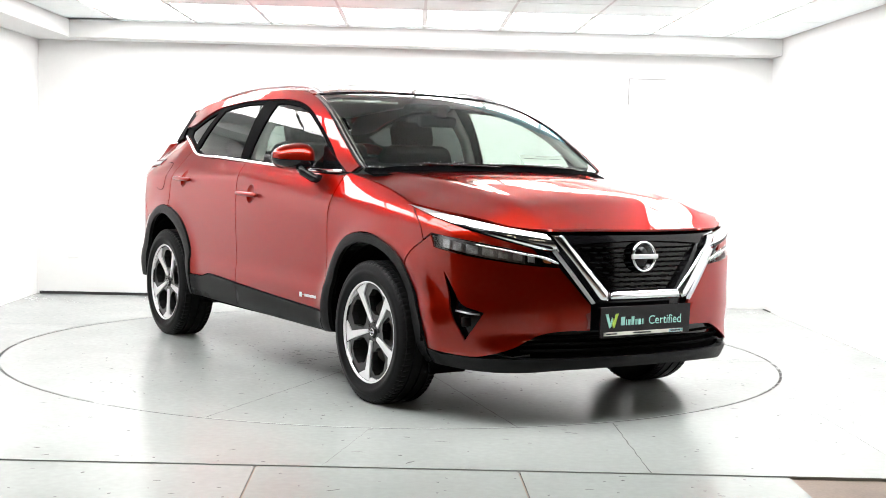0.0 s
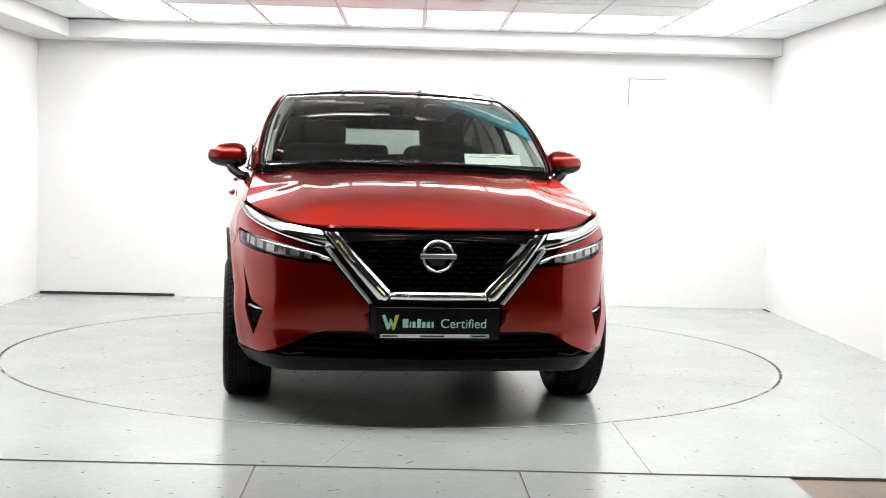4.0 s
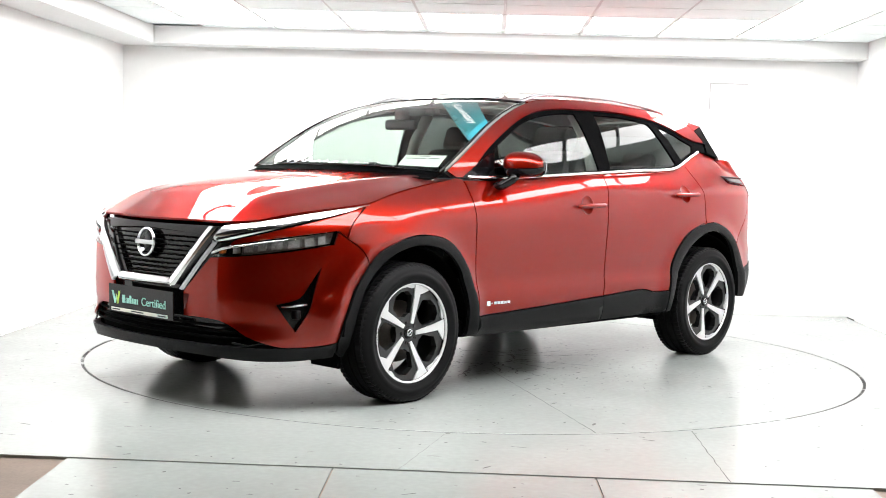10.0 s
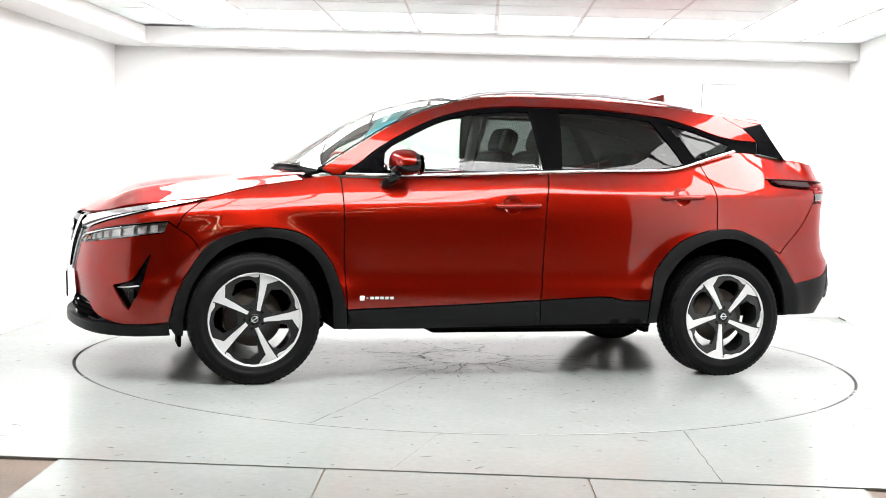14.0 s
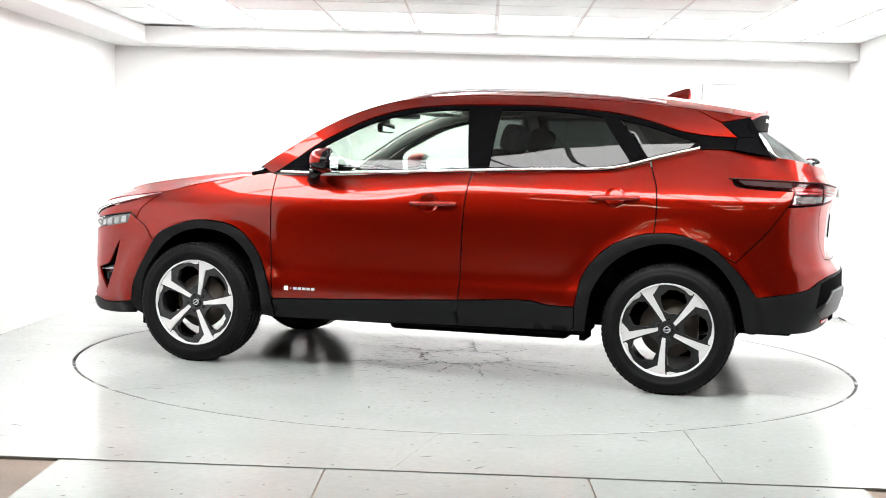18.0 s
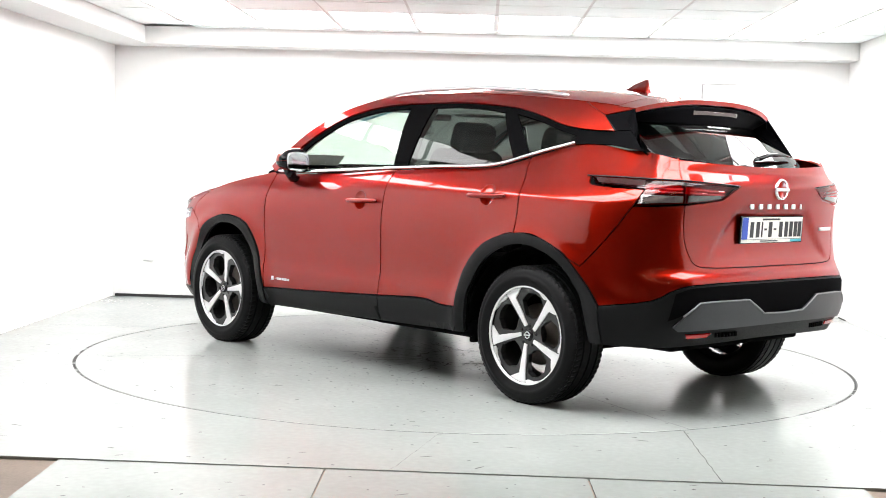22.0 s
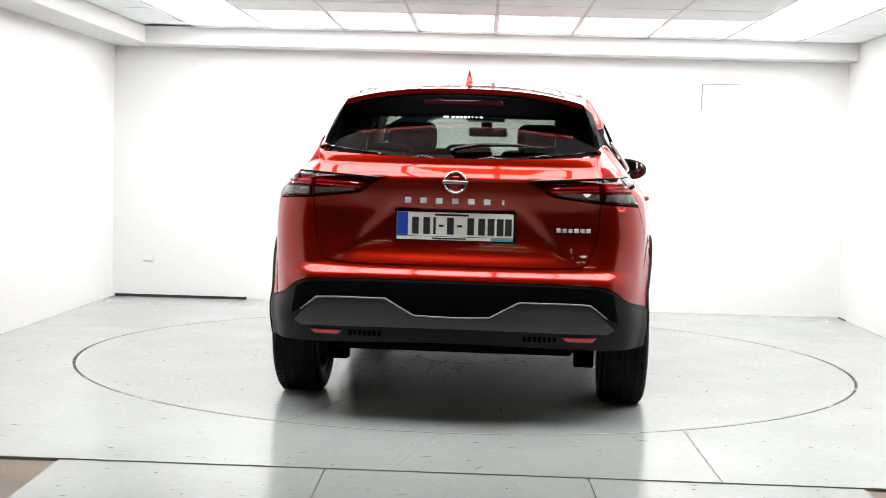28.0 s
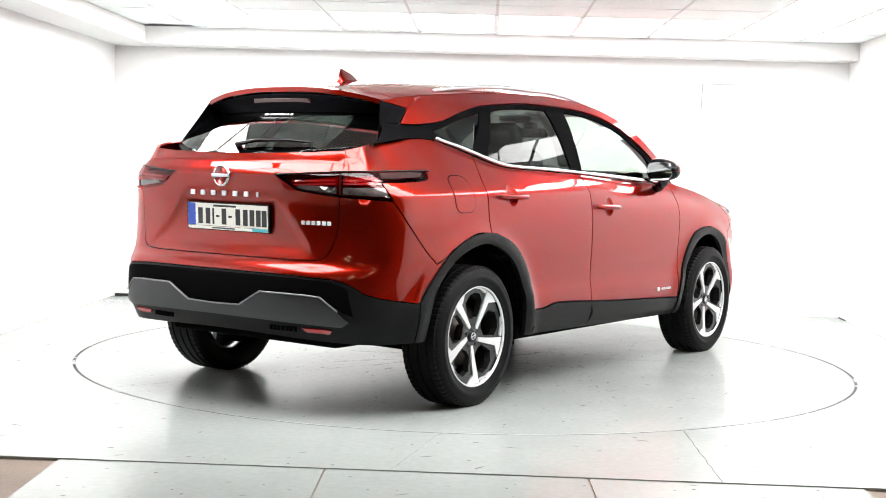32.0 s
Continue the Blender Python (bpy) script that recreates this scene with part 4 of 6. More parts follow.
def rear(r, z, lift=0.0):
    """The body by distance from the rear's middle along the outline, positive to the left."""
    r = np.asarray(r, float)
    return skin((np.sign(r) + (r == 0)) * (A_END - np.abs(r)), z, lift)


def gate(r, z, lift=0.0):
    """The tailgate, with its sunken number-plate field."""
    r, z = np.asarray(r, float), np.asarray(z, float)
    def soft(v):
        return 1 / (1 + np.exp(-np.clip(v / 0.013, -40, 40)))
    dip = soft(0.30 + (0.965 - z) * 0.95 - np.abs(r)) * soft(0.972 - z) * soft(z - 0.745)
    return rear(r, z, lift - 0.022 * dip * np.clip(1.25 - np.abs(r) * 1.2, 0.3, 1))


def lifted(fn, h):
    return lambda p, q, lift=0.0: fn(p, q, lift + h)


def pair(name, outline, fn, material, parent, **kw):
    """A sheet on the rear, and its mirror image."""
    return [panel(name, o, fn, material, parent, **kw) for o in (outline, [(-p, q) for p, q in outline][::-1])]


def mirror_line(pts):
    return pts + [(-p, q) for p, q in pts[::-1] if abs(p) > 1e-6]


tailgate = panel("tailgate", ring(mirror_line(bend((0.66, 1.112), (0.65, 1.208))[:-1] + bend((0.65, 1.208), (0.55, 1.203), (0.45, 1.198), (0.2, 1.190), (0, 1.187))), bend((-0.66, 1.112), (-0.318, 1.092)), bend((-0.318, 1.092), (-0.43, 1.026)), bend((-0.43, 1.026), (-0.652, 1.0)),
                      mirror_line(bend((-0.652, 1.0), (-0.642, 0.85), (-0.612, 0.765), (-0.578, 0.725), (-0.50, 0.713), (-0.3, 0.711), (0, 0.712))), bend((0.652, 1.0), (0.43, 1.026)), bend((0.43, 1.026), (0.318, 1.092)), bend((0.318, 1.092), (0.66, 1.112))),
                 gate, PAINT, car, gap=0.0025, step=0.022)
RED_LOW = [(1.05, 0.525), (0.88, 0.548), (0.783, 0.572), (0.713, 0.612), (0.64, 0.634), (0.55, 0.640), (0.40, 0.646), (0, 0.648)]
side_r = [(0.652, 1.0), (0.642, 0.85), (0.612, 0.765), (0.578, 0.725), (0.50, 0.713), (0.3, 0.711), (0, 0.712)]
arch_r = [(A_END - ax(x), z) for x, z in ((-1.60, 0.73), (-1.695, 0.631), (-1.775, 0.525))]
half = ring(bend((0, 0.712), *side_r[::-1][1:]), bend((0.652, 1.0), (0.908, 0.988)), bend((0.908, 0.988), (1.02, 0.845), (1.16, 0.70)), bend((1.16, 0.70), arch_r[0]), bend(*arch_r), bend(arch_r[-1], *RED_LOW))
panel("rear_bumper_cover", ring(half, [(-p, q) for p, q in half[::-1]]), rear, PAINT, car, gap=0.0025)
low = [(1.05, 0.525), (1.055, 0.345), (0.86, 0.341), (0.66, 0.345), (0.18, 0.362), (0, 0.364)]
half = ring(bend(*RED_LOW[::-1]), bend(*low[:2]), bend(*low[1:]))
panel("rear_bumper_valance", ring(half, [(-p, q) for p, q in half[::-1]]), lifted(rear, 0.004), CLAD, car, thick=0.04, label="grained black lower rear bumper")
skid = [(0.715, 0.444), (0.67, 0.497), (0.595, 0.557), (0.50, 0.562), (0.288, 0.564), (0.162, 0.493), (0, 0.489)]
half = ring(bend((0, 0.489), (0.162, 0.493)), bend((0.162, 0.493), (0.288, 0.564)), bend((0.288, 0.564), (0.50, 0.562), (0.595, 0.557)), bend((0.595, 0.557), (0.715, 0.444)), bend((0.715, 0.444), (0.685, 0.422)), bend((0.685, 0.422), (0.3, 0.432), (0, 0.435)))
panel("skid_plate", ring(half, [(-p, q) for p, q in half[::-1]]), lifted(rear, 0.016), SKID, car, thick=0.025, label="satin grey skid plate with silver edge")
# Sheet lies proud of the valance; its black paints the shade of the overhung bumper.
half = ring(bend((0, 0.640), (0.40, 0.637), (0.55, 0.631), (0.64, 0.624), (0.705, 0.600)), bend((0.705, 0.600), (0.735, 0.47)), bend((0.735, 0.47), (0.67, 0.499), (0.595, 0.560)), bend((0.595, 0.560), (0.50, 0.565), (0.288, 0.567)), bend((0.288, 0.567), (0.162, 0.496)), bend((0.162, 0.496), (0, 0.492)))
panel("valance_shade", ring(half, [(-p, q) for p, q in half[::-1]]), lifted(rear, 0.007), MATT, car, thick=0.01, label="matt black sheet painting the shaded recess over the skid plate")
top_edge = bend(*skid[1:3]) + bend(*skid[2:5])[1:] + bend(*skid[4:6])[1:] + bend(*skid[5:])[1:]
DULL = shader("dull_grey_edge", (0.20, 0.205, 0.21), 0.35, 0.4)
part("skid_edge", smooth(pipe([tuple(rear(p, q, 0.018)) for p, q in mirror_line(top_edge)], 0.0038, 6)), DULL, car, "thin grey edge")
pair("rear_reflector", ring(bend((0.643, 0.409), (0.485, 0.410)), bend((0.485, 0.410), (0.51, 0.388)), bend((0.51, 0.388), (0.624, 0.386)), bend((0.624, 0.386), (0.643, 0.409))), lifted(rear, 0.012), RED_PLASTIC, car, label="red rear reflector", thick=0.015, step=0.02)
for s in (1, -1):
    for k in range(7):
        r0 = s * (0.32 + 0.022 * k)
        part("vent_rib", cuboid(-0.004, -0.007, -0.011, 0.004, 0.007, 0.011, 0.001, m=Matrix.Translation(rear(r0, 0.400, 0.012))), MATT, car)

# tail lamps: a strip along the flank, a block on the corner and a wedge on the tailgate
FLANK = ring(bend((4.502, 1.123), (4.632, 1.119), (4.832, 1.114), (5.035, 1.109)), bend((5.035, 1.109), (5.035, 1.006)), bend((5.035, 1.006), (4.882, 0.996), (4.784, 0.990)), bend((4.784, 0.990), (4.822, 1.04), (4.832, 1.070)), bend((4.832, 1.070), (4.682, 1.082), (4.552, 1.088)), bend((4.552, 1.088), (4.502, 1.123)))
WEDGE = ring(bend((0.650, 1.107), (0.50, 1.098), (0.322, 1.087)), bend((0.322, 1.087), (0.43, 1.030)), bend((0.43, 1.030), (0.55, 1.014), (0.650, 1.006)), bend((0.650, 1.006), (0.650, 1.107)))
both("tail_lamp_back", FLANK, lifted(skin, -0.03), LAMP_RED, car, gap=0.001)
pair("tail_lamp_back", WEDGE, lifted(rear, -0.03), LAMP_RED, car, gap=0.001)
both("tail_lamp_lens", FLANK, lifted(skin, 0.002), LENS_RED, car, thick=0.006, step=0.025, label="dark red tail-lamp lens")
pair("tail_lamp_lens", WEDGE, lifted(rear, 0.002), LENS_RED, car, thick=0.006, step=0.025, label="dark red tail-lamp lens")
LAMP_BAR = shader("ribbed_red_lamp_bar", (0.30, 0.008, 0.010), 0.2, coat=0.6, var=0.3, scale=120)
both("tail_lamp_glow_bar", ring(bend((4.842, 1.092), (5.022, 1.088)), bend((5.022, 1.088), (5.022, 1.052)), bend((5.022, 1.052), (4.862, 1.052)), bend((4.862, 1.052), (4.842, 1.092))), lifted(skin, -0.016), LAMP_BAR, car, gap=0, step=0.02)
pair("tail_lamp_glow_bar", ring(bend((0.64, 1.086), (0.40, 1.068)), bend((0.40, 1.068), (0.43, 1.044)), bend((0.43, 1.044), (0.64, 1.052)), bend((0.64, 1.052), (0.64, 1.086))), lifted(rear, -0.016), LAMP_BAR, car, gap=0, step=0.02)
SMOKE = shader("smoky_lamp_window", (0.085, 0.07, 0.07), 0.16, 0.3, coat=1.0, var=0.8, scale=22, bump=0.6, bump_scale=60)
both("indicator_window", ring(bend((4.822, 1.046), (5.022, 1.042)), bend((5.022, 1.042), (5.022, 1.014)), bend((5.022, 1.014), (4.807, 1.004)), bend((4.807, 1.004), (4.822, 1.046))), lifted(skin, 0.004), SMOKE, car, gap=0, step=0.02, label="smoky clear lamp window")
pair("reversing_window", ring(bend((0.64, 1.043), (0.45, 1.048)), bend((0.45, 1.048), (0.445, 1.034)), bend((0.445, 1.034), (0.64, 1.014)), bend((0.64, 1.014), (0.64, 1.043))), lifted(rear, 0.004), SMOKE, car, gap=0, step=0.02, label="smoky clear lamp window")
for s in (1, -1):
    part("tail_lamp_brow", smooth(pipe([tuple(skin(s * a, z, 0.006)) for a, z in bend((4.482, 1.126), (4.632, 1.124), (4.832, 1.119), (5.032, 1.114))] + [tuple(rear(s * r, z, 0.006)) for r, z in bend((0.64, 1.113), (0.50, 1.104), (0.33, 1.093))], 0.004, 6)), BLACK, car)

LAMP_DARK = shader("dark_red_lamp_strip", (0.020, 0.002, 0.003), 0.12, coat=0.6)
STRIP = ring(bend((4.535, 1.118), (4.65, 1.116), (4.826, 1.112)), bend((4.826, 1.112), (4.826, 1.084)), bend((4.826, 1.084), (4.68, 1.090), (4.566, 1.096)), bend((4.566, 1.096), (4.535, 1.118)))
both("lamp_strip_cover", STRIP, lifted(skin, 0.0045), LAMP_DARK, car, gap=0, step=0.02, thick=0.004, label="dark red lamp strip along the flank")
for z0, z1 in ((1.078, 1.070), (1.062, 1.055)):
    pair("lamp_light_guide", ring(bend((0.635, z0), (0.42, z0 - 0.010)), bend((0.42, z0 - 0.010), (0.425, z1 - 0.009)), bend((0.425, z1 - 0.009), (0.635, z1)), bend((0.635, z1), (0.635, z0))), lifted(rear, 0.0035), LAMP_BAR, car, gap=0, step=0.02, thick=0.002, label="ribbed red light guide")
    both("lamp_light_guide", ring(bend((4.835, z0 + 0.004), (5.022, z0)), bend((5.022, z0), (5.022, z1)), bend((5.022, z1), (4.84, z1 + 0.003)), bend((4.84, z1 + 0.003), (4.835, z0 + 0.004))), lifted(skin, 0.0035), LAMP_BAR, car, gap=0, step=0.02, thick=0.002, label="ribbed red light guide")

# rear glass, spoiler and side fins
panel("rear_window", ring([(-0.06, 0.985), (-0.075, 0.5), (-0.08, 0), (-0.075, -0.5), (-0.06, -0.985), (1.02, -0.985), (1.02, 0.985)]), tail, REARGLASS, car, gap=0, step=0.06, thick=0.005, label="dark tinted rear window")


def spoiler(x, y, lift=0.0):
    p = roof(np.maximum(x, -1.845), y, lift)
    p[..., 2] += 0.02 * np.clip((-1.62 - np.asarray(x)) / 0.2, 0, 1) ** 2
    return p


sp = [(-1.602, y) for y in np.linspace(-0.565, 0.565, 30)]
panel("spoiler", ring(sp, bend((-1.602, 0.568), (-1.65, 0.566), (-1.70, 0.560)), bend((-1.70, 0.560), (-1.745, 0.4), (-1.77, 0.2), (-1.775, 0), (-1.77, -0.2), (-1.745, -0.4), (-1.70, -0.560)), bend((-1.70, -0.560), (-1.65, -0.566), (-1.602, -0.568))), spoiler, PAINT, car, gap=0.001, thick=0.022, back=True)
FIN = shader("satin_black_fin", (0.002, 0.002, 0.0025), 0.5, spec=0.015)
SHUT, TIP = (-1.55, 1.42), (-1.70, 1.4515)
both("rear_window_return", ring(bend((-1.64, 1.341), (-1.628, 1.278)), bend((-1.628, 1.278), (-1.72, 1.262), (-1.81, 1.248)), bend((-1.81, 1.248), (-1.726, 1.343)), bend((-1.726, 1.343), (-1.64, 1.341))), house, FIN, car, gap=0.0005, label="black glass return beside the rear window")
both("spoiler_end", ring([(x, float(Z_EDGE(x))) for x in np.linspace(-1.412, -1.70, 12)], bend(TIP, SHUT), bend(SHUT, (-1.412, 1.4855))), house, PAINT, car, gap=0.001)
both("spoiler_gusset", ring(bend((-1.552, 1.417), (-1.695, 1.446)), bend((-1.695, 1.446), (-1.675, 1.40)), bend((-1.675, 1.40), (-1.725, 1.345)), bend((-1.725, 1.345), (-1.642, 1.343)), bend((-1.642, 1.343), (-1.552, 1.417))), house, FIN, car, gap=0.0005)


def fin_side(t, q, lift=0.0):
    """Joins the side's rear edge (q = 0) to the edge of the rear glass (q = 1)."""
    t, q = np.asarray(t, float), np.asarray(q, float)
    a = house(np.interp(t, [0, 0.72, 1], [-1.81, -1.675, -1.695]), np.interp(t, [0, 0.72, 1], [1.248, 1.40, 1.446]))
    b = tail(0.98 * t, 0.985 + 0 * t)
    p = a + (b - a) * q[..., None]
    p[..., 0] -= lift
    return p


def under_spoiler(u, q, lift=0.0):
    """The hollow underside, from the glass (u = 0) to the spoiler's rear lip (u = 1)."""
    u, q = np.asarray(u, float), np.asarray(q, float)
    a = tail(0.72 + 0 * u, 0.93 * q)
    y = 0.54 * q
    b = spoiler(-1.772 + 0.07 * np.abs(q) ** 2, y, -0.027)
    p = a + (b - a) * u[..., None]
    p[..., 2] -= 0.02 * u * (1 - u) + lift
    return p


panel("spoiler_hollow", [(0.0, -1.0), (1.0, -1.0), (1.0, 1.0), (0.0, 1.0)], under_spoiler, FIN, car, gap=0, step=0.08, thick=0.003, back=True, label="black spoiler underside")
panel("brake_lamp", [(0.60, -0.34), (0.82, -0.34), (0.82, 0.34), (0.60, 0.34)], lifted(under_spoiler, 0.004), LAMP_DARK, car, gap=0, step=0.05, thick=0.003, label="dark red high brake lamp")
both("rear_window_side", [(0.0, 0.0), (1.0, 0.0), (1.0, 1.0), (0.0, 1.0)], fin_side, FIN, car, gap=0, step=0.04, thick=0.003)
for s in (1, -1):
    panel("rear_window_frit_and_shade", [(0.0, s * 0.68), (0.0, s * 0.98), (1.0, s * 0.98), (1.0, s * 0.76)][::s], lifted(tail, -0.006), FIN, car, gap=0, step=0.05, thick=0.002, back=True)
# Black sheet stands in for the spoiler's shade over the glass's top third.
panel("rear_window_frit_and_shade", [(0.70, 0.75), (0.70, -0.75), (1.0, -0.75), (1.0, 0.75)], lifted(tail, -0.006), FIN, car, gap=0, step=0.05, thick=0.002, back=True)
panel("rear_window_frit_and_shade", ring([(0.045, q) for q in np.linspace(-0.985, 0.985, 40)], [(-0.085, q) for q in np.linspace(0.985, -0.985, 40)]), lifted(tail, -0.008), FIN, car, gap=0, step=0.03, thick=0.002, back=True, label="black band along the rear window's foot")
part("washer_cap", smooth(lathe([(0.0001, 0.012), (0.012, 0.010), (0.016, 0)], 16, m=Matrix.Translation((-2.03, 0.02, 1.222)) @ pose(0, 0, 0, 60, 0, 0))), BLACK, car)
part("rear_wiper", smooth(pipe([tuple(tail(0.06, 0.03, 0.02)), tuple(tail(0.11, -0.15, 0.03)), tuple(tail(0.105, -0.4, 0.028)), tuple(tail(0.06, -0.62, 0.018))], [0.018, 0.016, 0.012, 0.006], 8, flat=0.6)), BLACK, car, "black rear wiper")

# roof rails, antenna fin
for s in (1, -1):
    path = [(0.205, 0.592, 1.518), (0.10, 0.575, 1.546), (0.0, 0.566, 1.562), (-0.27, 0.560, 1.577), (-0.58, 0.560, 1.577), (-0.90, 0.556, 1.561), (-1.12, 0.552, 1.541), (-1.25, 0.548, 1.522)]
    P = np.array(path)
    t = np.linspace(0, 7, 43)
    path = [tuple(curve(list(zip(range(8), P[:, k])))(t)[i] * (s if k == 1 else 1) for k in range(3)) for i in range(43)]
    part("roof_rail", smooth(pipe(path, 0.014, 10, flat=0.8)), SATIN, car, "satin silver roof rail")
bm = bmesh.new()
prof = [(-1.165, 0, 1.576), (-1.23, 0, 1.612), (-1.31, 0, 1.636), (-1.325, 0, 1.632), (-1.328, 0, 1.57)]
base = [(-1.16, 0.009, 1.573), (-1.23, 0.015, 1.573), (-1.31, 0.018, 1.570), (-1.33, 0.016, 1.567), (-1.332, 0.009, 1.565)]
tv = [bm.verts.new(p) for p in prof]
lv, rv = [bm.verts.new(p) for p in base], [bm.verts.new((x, -y, z)) for x, y, z in base]
for a, b in ((lv, tv), (tv, rv)):
    for i in range(4):
        bm.faces.new((a[i], a[i + 1], b[i + 1], b[i])).smooth = True
part("antenna_fin", bm, PAINT, car)
panel("headlining", ring([(0.15, y) for y in np.linspace(0.56, -0.56, 12)], [(x, -float(edge_y(x)) + 0.05) for x in np.linspace(0.12, -1.55, 20)], [(-1.58, y) for y in np.linspace(-0.5, 0.5, 12)], [(x, float(edge_y(x)) - 0.05) for x in np.linspace(-1.55, 0.12, 20)]), lifted(roof, -0.035), TRIM_LIGHT, car, gap=0, step=0.1)

# --- inner shell, wells and underside ---
both("inner_body", ring(line((1.70, 0.78), (1.60, 0.90), (1.30, 0.96), (0.93, 1.03), (0.3, 1.06), (-0.3, 1.09), (-1.0, 1.12), (-1.45, 1.20), (-1.72, 1.20)), bend(X(-1.72, 1.20), X(-1.76, 0.40)), line((-1.76, 0.40), ARCH_R_IN[-1]), line(*ARCH_R_IN[::-1]), line((-0.905, 0.305), (0.925, 0.285)), line(*ARCH_F_IN[::-1]), line((1.70, 0.24), (1.74, 0.45), (1.70, 0.78))), lifted(skin, -0.016), MATT, car, gap=0.004, step=0.08)
panel("inner_rear", [(-1.0, 0.36), (1.0, 0.36), (1.0, 1.17), (-1.0, 1.17)], lifted(rear, -0.045), MATT, car, gap=0, step=0.06)
both("inner_front", [(0.3, 0.26), (1.2, 0.26), (1.2, 0.9), (0.3, 0.9)], lifted(skin, -0.06), MATT, car, gap=0, step=0.06)


def well(cx, s):
    bm = bmesh.new()
    n, r = 28, 0.425
    a = [math.pi * (0.01 + 0.98 * i / n) for i in range(n + 1)]
    rows = [[bm.verts.new((cx + (r + dr) * math.cos(t), s * y, 0.335 + (r + dr) * math.sin(t))) for t in a] for y, dr in ((0.875, -0.005), (0.80, 0.02), (0.55, 0.02))]
    c = bm.verts.new((cx, s * 0.55, 0.335))
    for p, q in zip(rows, rows[1:]):
        for i in range(n):
            bm.faces.new((p[i], p[i + 1], q[i + 1], q[i])).smooth = True
    for i in range(n):
        bm.faces.new((rows[2][i], rows[2][i + 1], c))
    return part("wheel_well", bm, MATT, car)


for cx in (1.335, -1.325):
    for s in (1, -1):
        well(cx, s)
part("floor_pan", cuboid(-1.95, -0.54, 0.30, 1.95, 0.54, 0.40, 0.02), MATT, car)
for s in (1, -1):
    part("side_sill", cuboid(-0.90, min(s * 0.5, s * 0.84), 0.275, 0.92, max(s * 0.5, s * 0.84), 0.36, 0.015), MATT, car)
part("battery_tray", cuboid(-0.75, -0.50, 0.205, 0.30, 0.50, 0.31, 0.03), MATT, car)
part("engine_undertray", cuboid(0.9, -0.50, 0.235, 2.05, 0.50, 0.31, 0.03), MATT, car)
part("rear_beam", cuboid(-1.42, -0.62, 0.24, -1.22, 0.62, 0.33, 0.03), MATT, car)
part("silencer", smooth(pipe([(-1.74, -0.45, 0.325), (-1.74, 0.42, 0.325)], 0.06, 14, flat=0.7)), MATT, car)
for s in (1, -1):
    part("damper_foot", cuboid(-1.44, min(s * 0.56, s * 0.66), 0.175, -1.36, max(s * 0.56, s * 0.66), 0.30, 0.012), MATT, car)
part("exhaust_pipe", smooth(pipe([(-0.8, 0.1, 0.28), (-1.5, 0.2, 0.29), (-1.74, 0.2, 0.31)], 0.025, 10)), IRON, car)
for s in (1, -1):
    part("air_deflector", cuboid(1.70, min(s * 0.60, s * 0.80), 0.185, 1.72, max(s * 0.60, s * 0.80), 0.30, 0.008), MATT, car)
    part("rear_air_deflector", cuboid(-0.90, min(s * 0.62, s * 0.82), 0.245, -0.865, max(s * 0.62, s * 0.82), 0.33, 0.008), MATT, car)

# --- wheels ---
WR = 0.341
AXLE = 0.3375  # the tyres sit slightly squashed


def tyre_mesh():
    bm = bmesh.new()
    prof = [(0.226, -0.098), (0.236, -0.106), (0.27, -0.113), (0.302, -0.112), (0.322, -0.104), (0.333, -0.094)]
    tread = []
    for y0, y1 in ((-0.090, -0.058), (-0.046, -0.006), (0.006, 0.046), (0.058, 0.090)):
        tread += [(0.3325, y0 - 0.001), (0.341, y0), (0.341, y1), (0.3325, y1 + 0.001)]
    prof += tread + [(0.333, 0.094), (0.322, 0.104), (0.302, 0.112), (0.292, 0.1125), (0.290, 0.1145), (0.27, 0.1145), (0.268, 0.1125), (0.248, 0.110), (0.236, 0.106), (0.226, 0.098), (0.215, 0.07)]
    n = 216
    rings = []
    prof = [(float(np.interp(r, [0.2, 0.226, 0.236, 0.27, 0.302, 0.341], [0.21, 0.236, 0.2465, 0.274, 0.304, 0.341])), y) for r, y in prof]
    for r, y in prof:
        cut = abs(y) > 0.058 and r > 0.327
        rings.append([bm.verts.new(((r - (0.004 if cut and i % 3 == 0 else 0)) * math.cos(2 * math.pi * i / n), y, (r - (0.004 if cut and i % 3 == 0 else 0)) * math.sin(2 * math.pi * i / n))) for i in range(n)])
    for p, q in zip(rings, rings[1:]):
        for i in range(n):
            bm.faces.new((p[i], p[(i + 1) % n], q[(i + 1) % n], q[i])).smooth = abs(p[0].co.y) > 0.1
    return bm


RIM = 0.236


